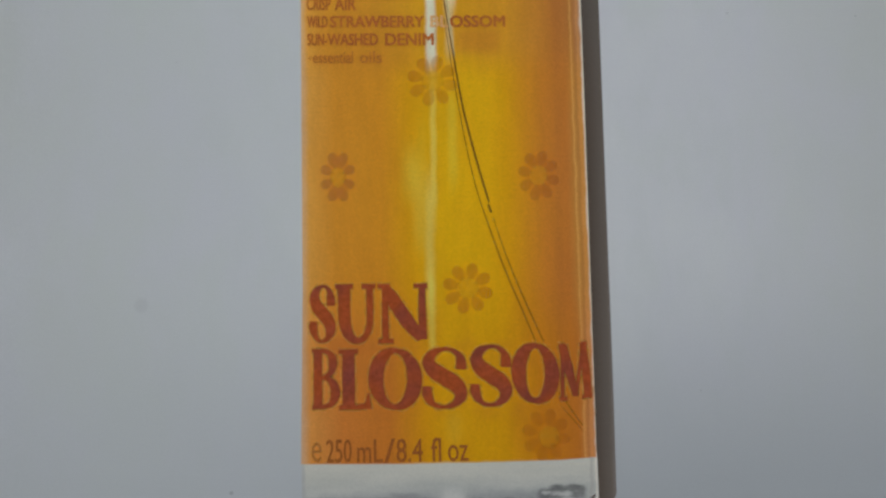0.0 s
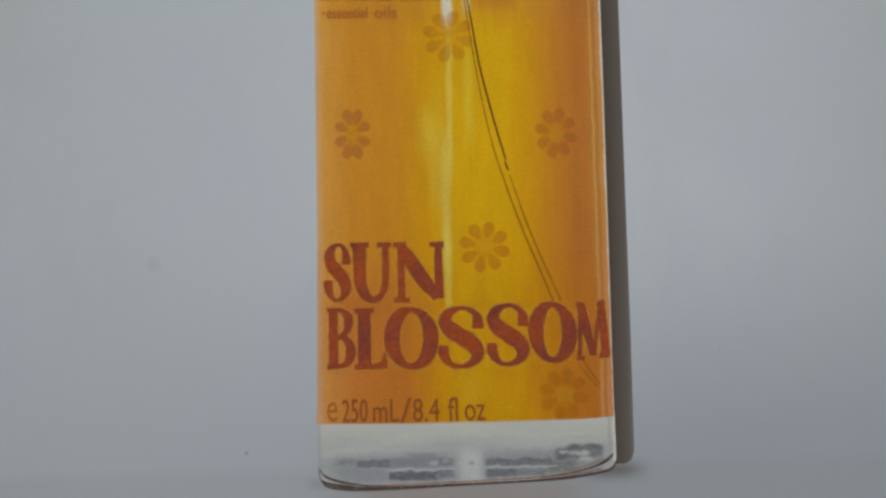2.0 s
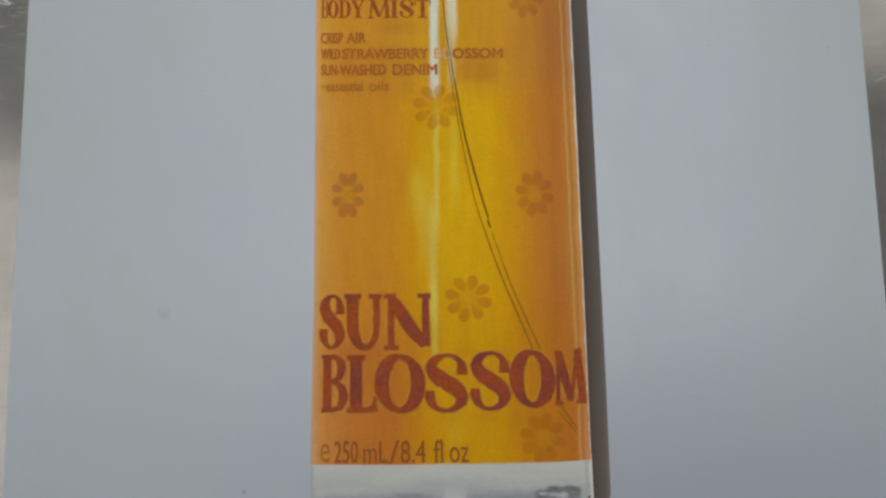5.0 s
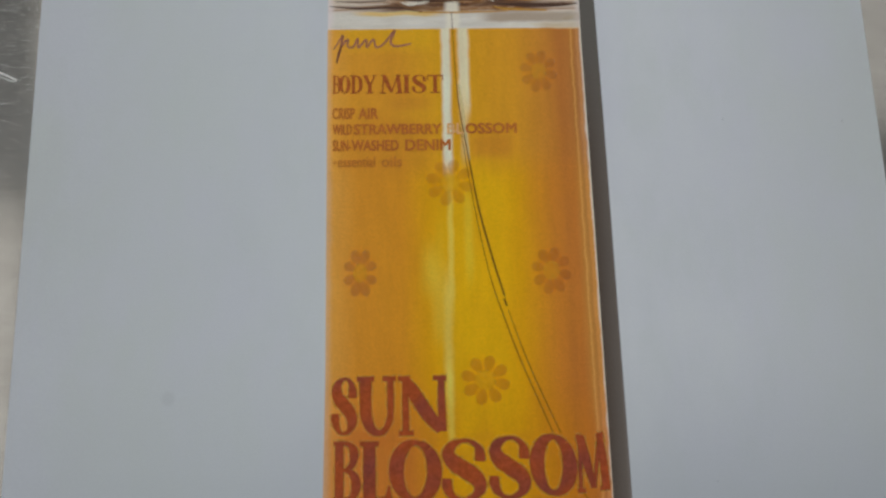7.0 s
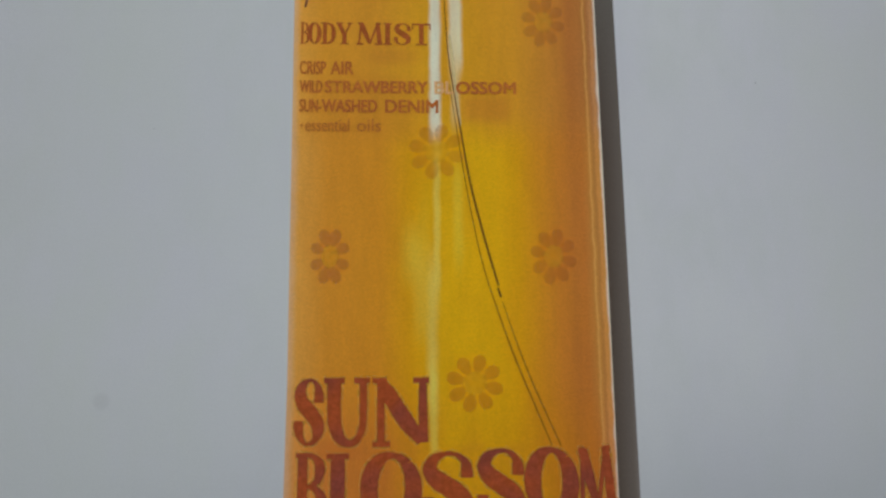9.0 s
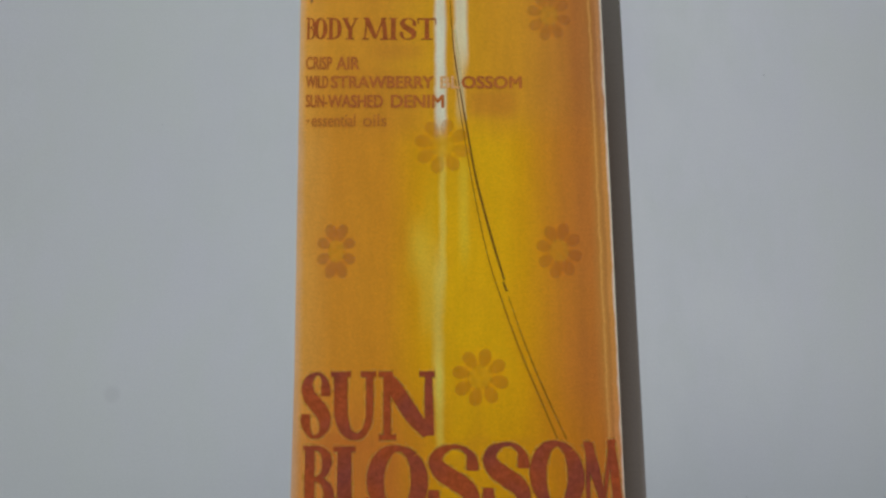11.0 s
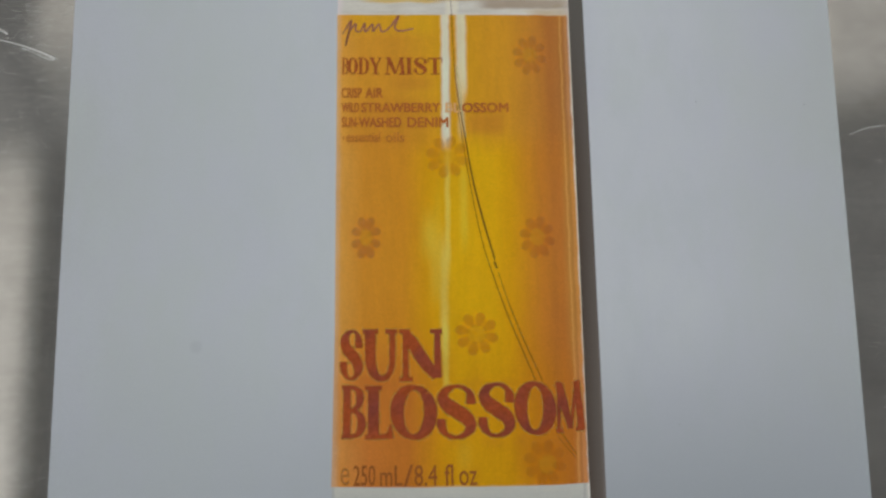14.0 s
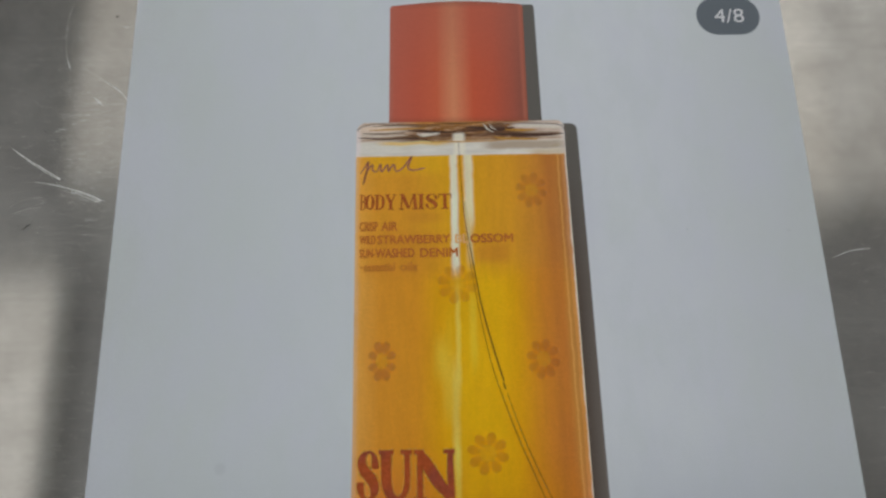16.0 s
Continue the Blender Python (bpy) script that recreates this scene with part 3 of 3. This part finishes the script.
shoulder = part("glass_shoulder", bm, shoulder_material(), sheet, "printed clear glass shoulder with brown reflections")

TONES = {"dark": plain_ink("printed_dark_reflection", (70, 50, 40), 0.85), "gold": plain_ink("printed_gold_reflection", (176, 130, 62), 0.75), "pale": plain_ink("printed_pale_reflection", (200, 192, 180), 0.8), "grey": plain_ink("printed_grey_reflection", (128, 118, 112), 0.6)}
for tone, line in (
    ("dark", [(-1.3, 94.2, 0.1), (6, 93.6, 0.3), (14, 93.8, 0.25), (20, 93.2, 0.1)]), ("dark", [(0, 95.6, 0.08), (6, 95.4, 0.2), (13, 95.7, 0.12)]), ("dark", [(3, 97.9, 0.06), (12, 98.3, 0.18), (24, 98.2, 0.1)]),
    ("gold", [(2, 96.6, 0.1), (10, 96.9, 0.3), (20, 97.2, 0.12)]), ("pale", [(-0.5, 94.9, 0.1), (6, 94.6, 0.2), (14, 94.8, 0.06)]), ("dark", [(14, 96.4, 0.1), (20, 96.0, 0.5), (27, 95.6, 0.35), (33, 95.9, 0.1)]),
    ("pale", [(16.5, 95.4, 0.08), (19, 94.6, 0.35), (22.5, 95.3, 0.25), (24, 95.5, 0.05)]), ("dark", [(14.5, 95.2, 0.06), (17.5, 93.6, 0.18), (22, 92.7, 0.1)]), ("gold", [(21, 92.5, 0.15), (32, 92.4, 0.22), (44, 92.7, 0.12)]),
    ("dark", [(32, 97.5, 0.1), (37, 96.8, 0.6), (42, 96.2, 0.5), (47, 96.9, 0.2)]), ("pale", [(37.5, 98.4, 0.08), (38.6, 96.6, 0.22), (40.6, 95.4, 0.1)]), ("pale", [(39.2, 98.2, 0.06), (40.2, 96.9, 0.16), (41.6, 96.0, 0.06)]),
    ("dark", [(41, 94.7, 0.15), (48, 94.4, 0.55), (56, 94.3, 0.45), (62, 94.7, 0.12)]), ("gold", [(40.5, 94.0, 0.1), (44, 93.2, 0.3), (54, 92.9, 0.2)]), ("gold", [(44, 96.2, 0.15), (50, 96.0, 0.4), (54, 96.2, 0.1)]),
    ("grey", [(44, 98.3, 0.08), (54, 98.2, 0.25), (61, 97.6, 0.2), (62.6, 95.6, 0.12)]), ("pale", [(45, 97.4, 0.1), (54, 97.3, 0.3), (61, 96.6, 0.15)]), ("dark", [(22, 98.9, 0.1), (30, 98.6, 0.22), (38, 98.8, 0.1)]),
    ("grey", [(-1.6, 96.4, 0.08), (-0.6, 97.6, 0.14), (3, 98.6, 0.14), (9, 99.1, 0.08)])):
    bm = bmesh.new()
    ribbon(bm, smooth(line, 6), 0.10 + 0.002 * len(shoulder.children))
    part("reflection", bm, TONES[tone], shoulder)
bm = bmesh.new()
foot = [(62.9, -36.5)] + [(-2.0, -36.5), (-1.9, -46.0)]
under = [(-1.75, -47.9), (-1.3, -49.5), (0.4, -50.8), (4, -51.4), (8, -51.7), (16, -51.7), (25.6, -51.4), (41.5, -51.0), (50, -50.6), (54.9, -50.1), (59.6, -49.4), (61.8, -48.6), (62.7, -47.2)]
flat(bm, foot + [tuple(p) for p in smooth(under, 4)] + [(62.8, -46.0)], 0.06)
base = part("glass_base", bm, base_material(), sheet, "printed clear glass base with grey reflections")
LINE = plain_ink("printed_brown_outline", (80, 66, 60), 0.8, patchy=0.25)
AMBER = plain_ink("printed_amber_outline", (158, 118, 92), 0.6, patchy=0.4)


def rim_line(pts, mat, height):
    bm = bmesh.new()
    ribbon(bm, smooth(pts, 5), height)
    part("rim_line", bm, mat, base)


rim_line([(u, v + 0.15, 0.1 if u < -1 else (0.5 if u < 8 else 0.36 if u < 22 else 0.22) + 0.10 * abs(math.sin(u * 0.13 + 1))) for u, v in under], LINE, 0.10)
rim_line([(u, v + 0.75, 0.16) for u, v in under[4:11]], AMBER, 0.105)
rim_line([(-1.7, -47.0, 0.06), (-0.6, -48.6, 0.2), (1.8, -49.7, 0.26), (5.5, -50.5, 0.2), (10, -51.0, 0.1), (16, -51.1, 0.04)], LINE, 0.12)
rim_line([(46, -50.1, 0.05), (53, -49.2, 0.14), (57.5, -48.2, 0.22), (60.6, -46.9, 0.36), (62.2, -45.4, 0.12)], LINE, 0.12)
rim_line([(50, -49.2, 0.05), (56, -48.0, 0.14), (60, -46.4, 0.12)], AMBER, 0.125)

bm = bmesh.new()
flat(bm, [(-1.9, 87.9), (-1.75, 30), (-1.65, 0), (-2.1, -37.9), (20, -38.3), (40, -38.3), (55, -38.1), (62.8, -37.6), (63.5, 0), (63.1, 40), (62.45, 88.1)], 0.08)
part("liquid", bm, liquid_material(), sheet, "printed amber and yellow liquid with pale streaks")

# dip tube
DARK = plain_ink("printed_tube_line", (98, 62, 24), 0.85, patchy=0.2)
FAINT = plain_ink("printed_faint_tube_line", (138, 90, 20), 0.62, patchy=0.3)
PALE = plain_ink("printed_pale_tube", (204, 186, 140), 0.6)
tube = [(29.2, 92.6), (29.3, 90.3), (29.5, 84.6), (30.0, 73.6), (30.9, 64.6), (33.1, 50.6), (34.8, 40.5), (37.6, 28.9), (40.3, 19.3)]
bm = bmesh.new()
w = (0.06, 0.08, 0.09, 0.09, 0.14, 0.18, 0.22, 0.23, 0.20)
ribbon(bm, smooth([(u + 0.35, v, k) for (u, v), k in zip(tube, w)], 6), 0.13)
dip = part("dip_tube", bm, DARK, sheet, "thin dark printed dip tube line")
bm = bmesh.new()
ribbon(bm, [(40.45, 18.9, 0.22), (41.1, 17.0, 0.24)], 0.13)
part("tube_line", bm, DARK, dip)
bm = bmesh.new()
ribbon(bm, smooth([(31.0, 62, 0.10), (33.0, 48, 0.12), (34.6, 38, 0.13), (36.3, 29, 0.13), (37.8, 22.5, 0.14), (39.6, 16.6, 0.16), (43.0, 6.6, 0.19), (46.8, -3.1, 0.19), (50.4, -12.3, 0.15)], 5), 0.13)
part("tube_line", bm, FAINT, dip)
bm = bmesh.new()
ribbon(bm, smooth([(41.4, 16, 0.08), (44.6, 6.4, 0.16), (48.3, -3.1, 0.17), (52.2, -12.4, 0.14)], 5), 0.13)
part("tube_line", bm, FAINT, dip)
for line in ([(54.4, -22.6, 0.08), (57.2, -26.6, 0.14), (60.0, -30.8, 0.12)], [(55.5, -26.5, 0.06), (57.6, -29.0, 0.1), (59.8, -31.6, 0.08)]):
    bm = bmesh.new()
    ribbon(bm, smooth(line, 5), 0.13)
    part("tube_line", bm, FAINT, dip)
bm = bmesh.new()
ribbon(bm, smooth([(31.0, 73, 0.25), (31.8, 65, 0.35), (33.2, 53, 0.2)], 5), 0.125)
part("tube_line", bm, PALE, dip)

# ---- blossoms ----
def petal_mesh(mat):
    """One oval petal, half a unit wide each way round x, its tip near y = 1."""
    bm = bmesh.new()
    pts = []
    for i in range(20):
        a = 2 * math.pi * i / 20
        pts.append((math.cos(a) * (0.98 + 0.14 * math.sin(a)), 0.67 + 0.31 * math.sin(a)))
    bm.faces.new([bm.verts.new((x, y, 0)) for x, y in pts])
    mesh = bpy.data.meshes.new("petal")
    bm.to_mesh(mesh), bm.free()
    mesh.materials.append(mat)
    return mesh


def blossom(u, v, ru, rv, tone, cover, turn):
    """Eight petals round a pale centre, reaching ru across and rv up the page."""
    bm = bmesh.new()
    flat(bm, [(u + 0.42 * ru * math.cos(2 * math.pi * i / 20), v + 0.40 * rv * math.sin(2 * math.pi * i / 20)) for i in range(20)], 0.10)
    centre = part("blossom", bm, plain_ink("printed_blossom_centre", (206, 150, 34), 1.2 * cover, patchy=0.3), sheet, "small printed brown daisy blossom")
    mesh = petal_mesh(plain_ink("printed_blossom", tone, cover * 1.08, 0.3, patchy=0.5))
    wide = 0.23 * math.sqrt(ru * rv) / 1000
    for k in range(8):
        a = radians(turn + 45 * k)
        across, up = ru * math.sin(a), rv * math.cos(a)
        p = new("petal", mesh)
        p.parent = centre
        p.matrix_local = Matrix.Translation((u / 1000, v / 1000, 0.00011 + 0.000002 * k)) @ Matrix.Rotation(-math.atan2(across, up), 4, "Z") @ Matrix.Diagonal((wide, math.hypot(across, up) / 1000, 1, 1))


blossom(6.4, 25.4, 4.1, 6.1, (150, 82, 56), 0.24, 22.5)
blossom(52.1, 25.3, 4.9, 6.0, (154, 82, 46), 0.20, 14)
blossom(51.2, 76.2, 4.8, 5.9, (154, 86, 46), 0.20, 14)
blossom(28.2, 47.4, 6.0, 6.1, (166, 94, 40), 0.20, 14)
blossom(35.5, -0.2, 5.9, 5.9, (166, 92, 38), 0.25, 14)
blossom(52.6, -33.2, 5.6, 6.0, (160, 92, 26), 0.18, 14)

# ---- lettering ----
RED = plain_ink("printed_red_brown", (120, 58, 46), 0.9, 0.16, (145, 66, 38), 0.16)
EDGE = plain_ink("printed_dark_edge", (98, 54, 42), 0.55, 0.25, patchy=0.6)
BLEED = plain_ink("printed_pale_bleed", (206, 146, 66), 0.26, 0.2, patchy=0.7)
DULL = plain_ink("printed_dull_red", (152, 84, 46), 1.0, 0.22, (160, 92, 44))
FADED = plain_ink("printed_faded_red", (160, 96, 46), 1.0, 0.22)
WASHED = plain_ink("printed_washed_red", (186, 140, 92), 1.0, 0.2, (196, 160, 112))
HEAD = plain_ink("printed_heading_red", (146, 74, 40), 0.8, 0.24, patchy=0.15)
BROWN = plain_ink("printed_brown", (130, 74, 38), 1.0, 0.3)


def round_stroke(x, y, rx, ry, thick, thin, lean=0.0):
    out = []
    for i in range(33):
        a = 2 * math.pi * i / 32 + 0.8
        h = thin + (thick - thin) * abs(math.cos(a + lean)) ** 1.3
        out.append((x + rx * math.cos(a), y + ry * math.sin(a), h))
    return out


# strokes in a box one wide and one high: (x, y, half width in mm at a letter height of 13 mm)
GLYPHS = {
    "S": [[(0.86, 0.63, 0.95), (0.86, 0.74, 0.98), (0.82, 0.86, 0.62), (0.66, 0.955, 0.34), (0.46, 0.965, 0.36), (0.25, 0.89, 0.85), (0.17, 0.76, 1.2), (0.28, 0.62, 1.45), (0.52, 0.5, 1.55), (0.76, 0.37, 1.45), (0.84, 0.23, 1.2), (0.74, 0.1, 0.72), (0.54, 0.035, 0.36), (0.34, 0.045, 0.36), (0.18, 0.14, 0.7), (0.12, 0.26, 0.98), (0.12, 0.37, 0.85)]],
    "U": [[(0.24, 0.98, 1.15), (0.24, 0.5, 1.15), (0.27, 0.28, 1.1), (0.38, 0.11, 0.85), (0.56, 0.045, 0.55), (0.72, 0.10, 0.55), (0.83, 0.26, 0.58), (0.855, 0.5, 0.58), (0.855, 0.98, 0.62)],
          [(0.02, 0.965, 0.42), (0.46, 0.965, 0.42)], [(0.66, 0.965, 0.42), (1.0, 0.965, 0.42)]],
    "N": [[(0.15, 0.02, 0.62), (0.15, 0.95, 0.62)], [(0.17, 0.90, 1.0), (0.30, 0.74, 1.34), (0.60, 0.34, 1.38), (0.86, 0.07, 0.9)], [(0.885, 0.98, 0.6), (0.885, 0.05, 0.85)],
          [(0.0, 0.03, 0.4), (0.31, 0.03, 0.4)], [(0.0, 0.965, 0.42), (0.26, 0.965, 0.42)], [(0.72, 0.965, 0.42), (1.0, 0.965, 0.42)]],
    "B": [[(0.27, 0.01, 0.85), (0.27, 0.99, 0.85)], [(0.2, 0.965, 0.36), (0.55, 0.96, 0.4), (0.78, 0.87, 0.75), (0.82, 0.75, 0.85), (0.74, 0.6, 0.6), (0.5, 0.525, 0.32)],
          [(0.4, 0.525, 0.34), (0.7, 0.48, 0.55), (0.87, 0.36, 0.9), (0.88, 0.2, 0.9), (0.72, 0.07, 0.55), (0.45, 0.035, 0.38), (0.1, 0.035, 0.38)], [(0.04, 0.97, 0.34), (0.4, 0.97, 0.34)], [(0.04, 0.03, 0.34), (0.4, 0.03, 0.34)]],
    "L": [[(0.32, 0.01, 1.25), (0.32, 0.99, 1.25)], [(0.02, 0.965, 0.42), (0.62, 0.965, 0.42)], [(0.02, 0.035, 0.42), (0.5, 0.035, 0.42), (0.85, 0.05, 0.55)], [(0.88, 0.0, 0.75), (0.9, 0.12, 0.5), (0.93, 0.27, 0.16)]],
    "O": [round_stroke(0.5, 0.5, 0.375, 0.455, 1.55, 0.45, 0.15)],
    "M": [[(0.09, 0.02, 0.34), (0.17, 0.97, 0.4)], [(0.17, 0.98, 0.9), (0.34, 0.52, 0.95), (0.53, 0.06, 0.6)], [(0.53, 0.05, 0.3), (0.84, 0.97, 0.4)], [(0.83, 0.98, 0.72), (0.89, 0.5, 0.85), (0.93, 0.02, 0.85)],
          [(-0.02, 0.03, 0.36), (0.26, 0.03, 0.36)], [(0.72, 0.03, 0.36), (1.04, 0.03, 0.36)], [(0.04, 0.97, 0.36), (0.25, 0.97, 0.36)], [(0.76, 0.97, 0.36), (0.97, 0.97, 0.36)]],
    "D": [[(0.27, 0.01, 1.2), (0.27, 0.99, 1.2)], [(0.1, 0.96, 0.4), (0.45, 0.96, 0.45), (0.76, 0.82, 1.0), (0.84, 0.5, 1.35), (0.76, 0.18, 1.0), (0.45, 0.04, 0.45), (0.1, 0.04, 0.4)], [(0.0, 0.965, 0.4), (0.3, 0.965, 0.4)], [(0.0, 0.035, 0.4), (0.3, 0.035, 0.4)]],
    "Y": [[(0.16, 0.98, 1.1), (0.36, 0.66, 1.15), (0.5, 0.42, 1.1)], [(0.86, 0.98, 0.5), (0.66, 0.66, 0.55), (0.52, 0.42, 0.7)], [(0.5, 0.48, 1.2), (0.5, 0.02, 1.2)], [(0.0, 0.965, 0.4), (0.42, 0.965, 0.4)], [(0.68, 0.965, 0.4), (1.0, 0.965, 0.4)], [(0.26, 0.035, 0.4), (0.76, 0.035, 0.4)]],
    "I": [[(0.5, 0.01, 1.3), (0.5, 0.99, 1.3)], [(0.08, 0.965, 0.42), (0.92, 0.965, 0.42)], [(0.08, 0.035, 0.42), (0.92, 0.035, 0.42)]],
    "T": [[(0.5, 0.01, 1.3), (0.5, 0.99, 1.3)], [(0.04, 0.95, 0.55), (0.96, 0.95, 0.55)], [(0.06, 0.98, 0.3), (0.06, 0.72, 0.42)], [(0.94, 0.98, 0.3), (0.94, 0.72, 0.42)], [(0.22, 0.035, 0.42), (0.78, 0.035, 0.42)]],
}


def letter(parent, char, u0, u1, v0, v1, mat, weight, height=0.15, shear=0.0, rim=0.0):
    bm, edge, halo = bmesh.new(), bmesh.new(), bmesh.new()
    for k, stroke in enumerate(GLYPHS[char]):
        pts = [(u0 + (u1 - u0) * x, v0 + (v1 - v0) * y + shear * x, h * weight * (0.95 if rim else 1.0)) for x, y, h in stroke]
        line = pts if char == "O" else smooth(pts, 5)
        ribbon(bm, line, height + 0.004 * k)
        if rim:
            ribbon(halo, [(x, y, h + 0.42 + 0.12 * math.sin(0.9 * i + 2 * k)) for i, (x, y, h) in enumerate(line)], height - 0.045 + 0.001 * k)
            ribbon(edge, [(x, y, h + rim * (0.8 + 0.4 * math.sin(1.1 * i + 3 * k))) for i, (x, y, h) in enumerate(line)], height - 0.03 + 0.004 * k)
    ob = part("letter", bm, mat, parent)
    if rim:
        part("ink_edge", edge, EDGE, ob)
        part("ink_bleed", halo, BLEED, ob)
    return ob


def word(label, spec, mat):
    """spec: the character, its box, the weight of its strokes and its rise to the right."""
    for char, u0, u1, v0, v1, weight, shear in spec:
        ob = letter(sheet, char, u0, u1, v0, v1, mat, weight, 0.15, shear, 0.10 if mat == RED else 0.0)
        ob["label"] = label


word("large red-brown printed serif letter", (
    ("S", 0.1, 5.4, -11.9, 1.1, 0.93, 0), ("U", 5.4, 14.7, -12.1, 1.05, 1.18, 0), ("N", 15.1, 26.4, -12.1, 1.0, 1.14, 0),
    ("B", 0.05, 6.1, -26.2, -13.2, 1.1, 0), ("L", 6.1, 13.4, -26.4, -13.4, 1.12, 0), ("O", 13.0, 24.5, -26.7, -13.2, 1.12, 0), ("S", 24.5, 34.9, -26.7, -13.2, 1.18, 0),
    ("S", 35.3, 44.8, -26.4, -12.8, 1.18, 0), ("O", 45.0, 55.0, -25.9, -12.6, 1.1, 0), ("M", 55.2, 62.1, -25.4, -13.0, 1.05, 0.6)), RED)
word("small dull red printed serif letter", (
    ("B", -0.6, 1.35, 70.6, 75.5, 0.28, 0), ("O", 1.2, 3.8, 70.6, 75.5, 0.30, 0), ("D", 3.8, 7.0, 70.6, 75.5, 0.33, 0), ("Y", 7.0, 10.5, 70.6, 75.5, 0.36, 0),
    ("M", 11.4, 16.6, 70.6, 75.5, 0.56, 0), ("I", 16.9, 18.9, 70.6, 75.5, 0.40, 0), ("S", 19.2, 22.9, 70.6, 75.5, 0.42, 0), ("T", 22.9, 27.2, 70.6, 75.5, 0.38, 0)), HEAD)


def line_of_type(text, u0, u1, v0, v1, mat, label, bold=0.0, parent=None):
    """A word in the built-in face, fitted to its box; bold: how far its strokes are thickened, in millimetres."""
    data = bpy.data.curves.new("type", "FONT")
    data.body, data.resolution_u = text, 3
    ob = bpy.data.objects.new("type", data)
    scene.collection.objects.link(ob)
    bpy.context.view_layer.update()
    mesh = bpy.data.meshes.new_from_object(ob.evaluated_get(bpy.context.evaluated_depsgraph_get()))
    bpy.data.objects.remove(ob)
    bpy.data.curves.remove(data)
    co = np.array([v.co for v in mesh.vertices])
    lo, hi = co.min(0), co.max(0)
    bm = bmesh.new()
    for k, (du, dv) in enumerate(((0, 0), (-bold, bold * 0.6), (bold, bold * 0.6), (-bold, -bold * 0.6), (bold, -bold * 0.6)) if bold else ((0, 0),)):
        put = []
        for x, y, _ in co:
            x, y = (x - lo[0]) / (hi[0] - lo[0]), (y - lo[1]) / (hi[1] - lo[1])
            put.append(bm.verts.new(page(u0 + bold + (u1 - u0 - 2 * bold) * x + du, v0 + (v1 - v0) * y + dv, 0.16 + 0.003 * k)))
        for f in mesh.polygons:
            bm.faces.new([put[i] for i in f.vertices])
    bpy.data.meshes.remove(mesh)
    return part("printed_word", bm, mat, parent or sheet, label)


SMALL = "small dull red printed word"
for text, u0, u1, bold in (("CRISP", -0.5, 5.0, 0.06), ("AIR", 5.9, 10.8, 0.09)):
    line_of_type(text, u0, u1, 64.0, 66.8, DULL, SMALL, bold)
for text, u0, u1, mat, bold in (("WILD", -0.4, 4.3, DULL, 0.06), ("STRAWBERRY", 4.8, 26.4, DULL, 0.11), ("BL", 27.8, 32.0, WASHED, 0.11), ("OSSOM", 32.3, 45.1, DULL, 0.12)):
    line_of_type(text, u0, u1, 59.95, 62.55, mat, SMALL, bold)
for text, u0, u1, bold in (("SUN-", -0.4, 4.2, 0.07), ("WASHED", 4.2, 15.8, 0.10), ("DENIM", 17.4, 28.6, 0.11)):
    line_of_type(text, u0, u1, 55.75, 58.45, DULL, SMALL, bold)
for text, u0, u1, v0, v1 in (("+", -0.2, 0.5, 52.3, 53.3), ("essential", 0.9, 10.0, 51.6, 54.3), ("oils", 11.6, 16.6, 51.6, 54.3)):
    line_of_type(text, u0, u1, v0, v1, FADED, SMALL, 0.03)
line_of_type("e", 0.2, 2.4, -37.5, -33.3, plain_ink("printed_faint_brown", (130, 80, 44), 0.4), "faint brown printed mark")
for text, u0, u1, v0, v1 in (("250", 3.4, 8.9, -37.7, -32.8), ("mL", 10.1, 15.7, -37.8, -32.9), ("/", 16.0, 18.4, -38.0, -32.8), ("8.4", 18.7, 24.5, -37.9, -32.9), ("fl", 26.3, 28.5, -37.9, -32.8), ("oz", 30.0, 34.5, -37.9, -34.4)):
    line_of_type(text, u0, u1, v0, v1, BROWN, "brown printed word", 0.015)

# the maker's mark, as a plain brush squiggle
bm = bmesh.new()
ribbon(bm, smooth([(-0.4, 82.3, 0.12), (1.0, 84.6, 0.26), (2.0, 86.1, 0.28), (1.2, 82.0, 0.28), (0.4, 78.8, 0.2), (1.3, 82.6, 0.24), (3.2, 85.2, 0.28), (3.2, 83.3, 0.24), (4.6, 83.1, 0.26), (5.7, 85.4, 0.26), (5.9, 82.9, 0.28), (7.8, 85.1, 0.28), (8.0, 83.0, 0.26), (9.6, 85.1, 0.28), (10.4, 83.0, 0.26), (12.4, 84.0, 0.26), (15.1, 87.6, 0.3), (14.0, 84.4, 0.3), (15.4, 83.2, 0.3), (19.2, 83.9, 0.22)], 7), 0.15)
part("brush_mark", bm, plain_ink("printed_mauve_brown", (146, 96, 80), 0.78, patchy=0.2), sheet, "thin brown printed brush squiggle")

# the dark round-ended counter in the page's corner
bm = bmesh.new()
flat(bm, rounded(108.0, 128.6, 128.4, 142.3, (6.9,) * 4, 14), 0.03)
badge = part("badge", bm, plain_ink("printed_slate", (82, 89, 95), 1.0, 0.05), sheet, "dark grey printed pill-shaped page counter")
line_of_type("4/8", 113.8, 123.4, 132.8, 137.9, plain_ink("printed_pale_grey", (178, 181, 184), 1.0, 0.04), "pale grey printed numerals", 0.0, parent=badge)
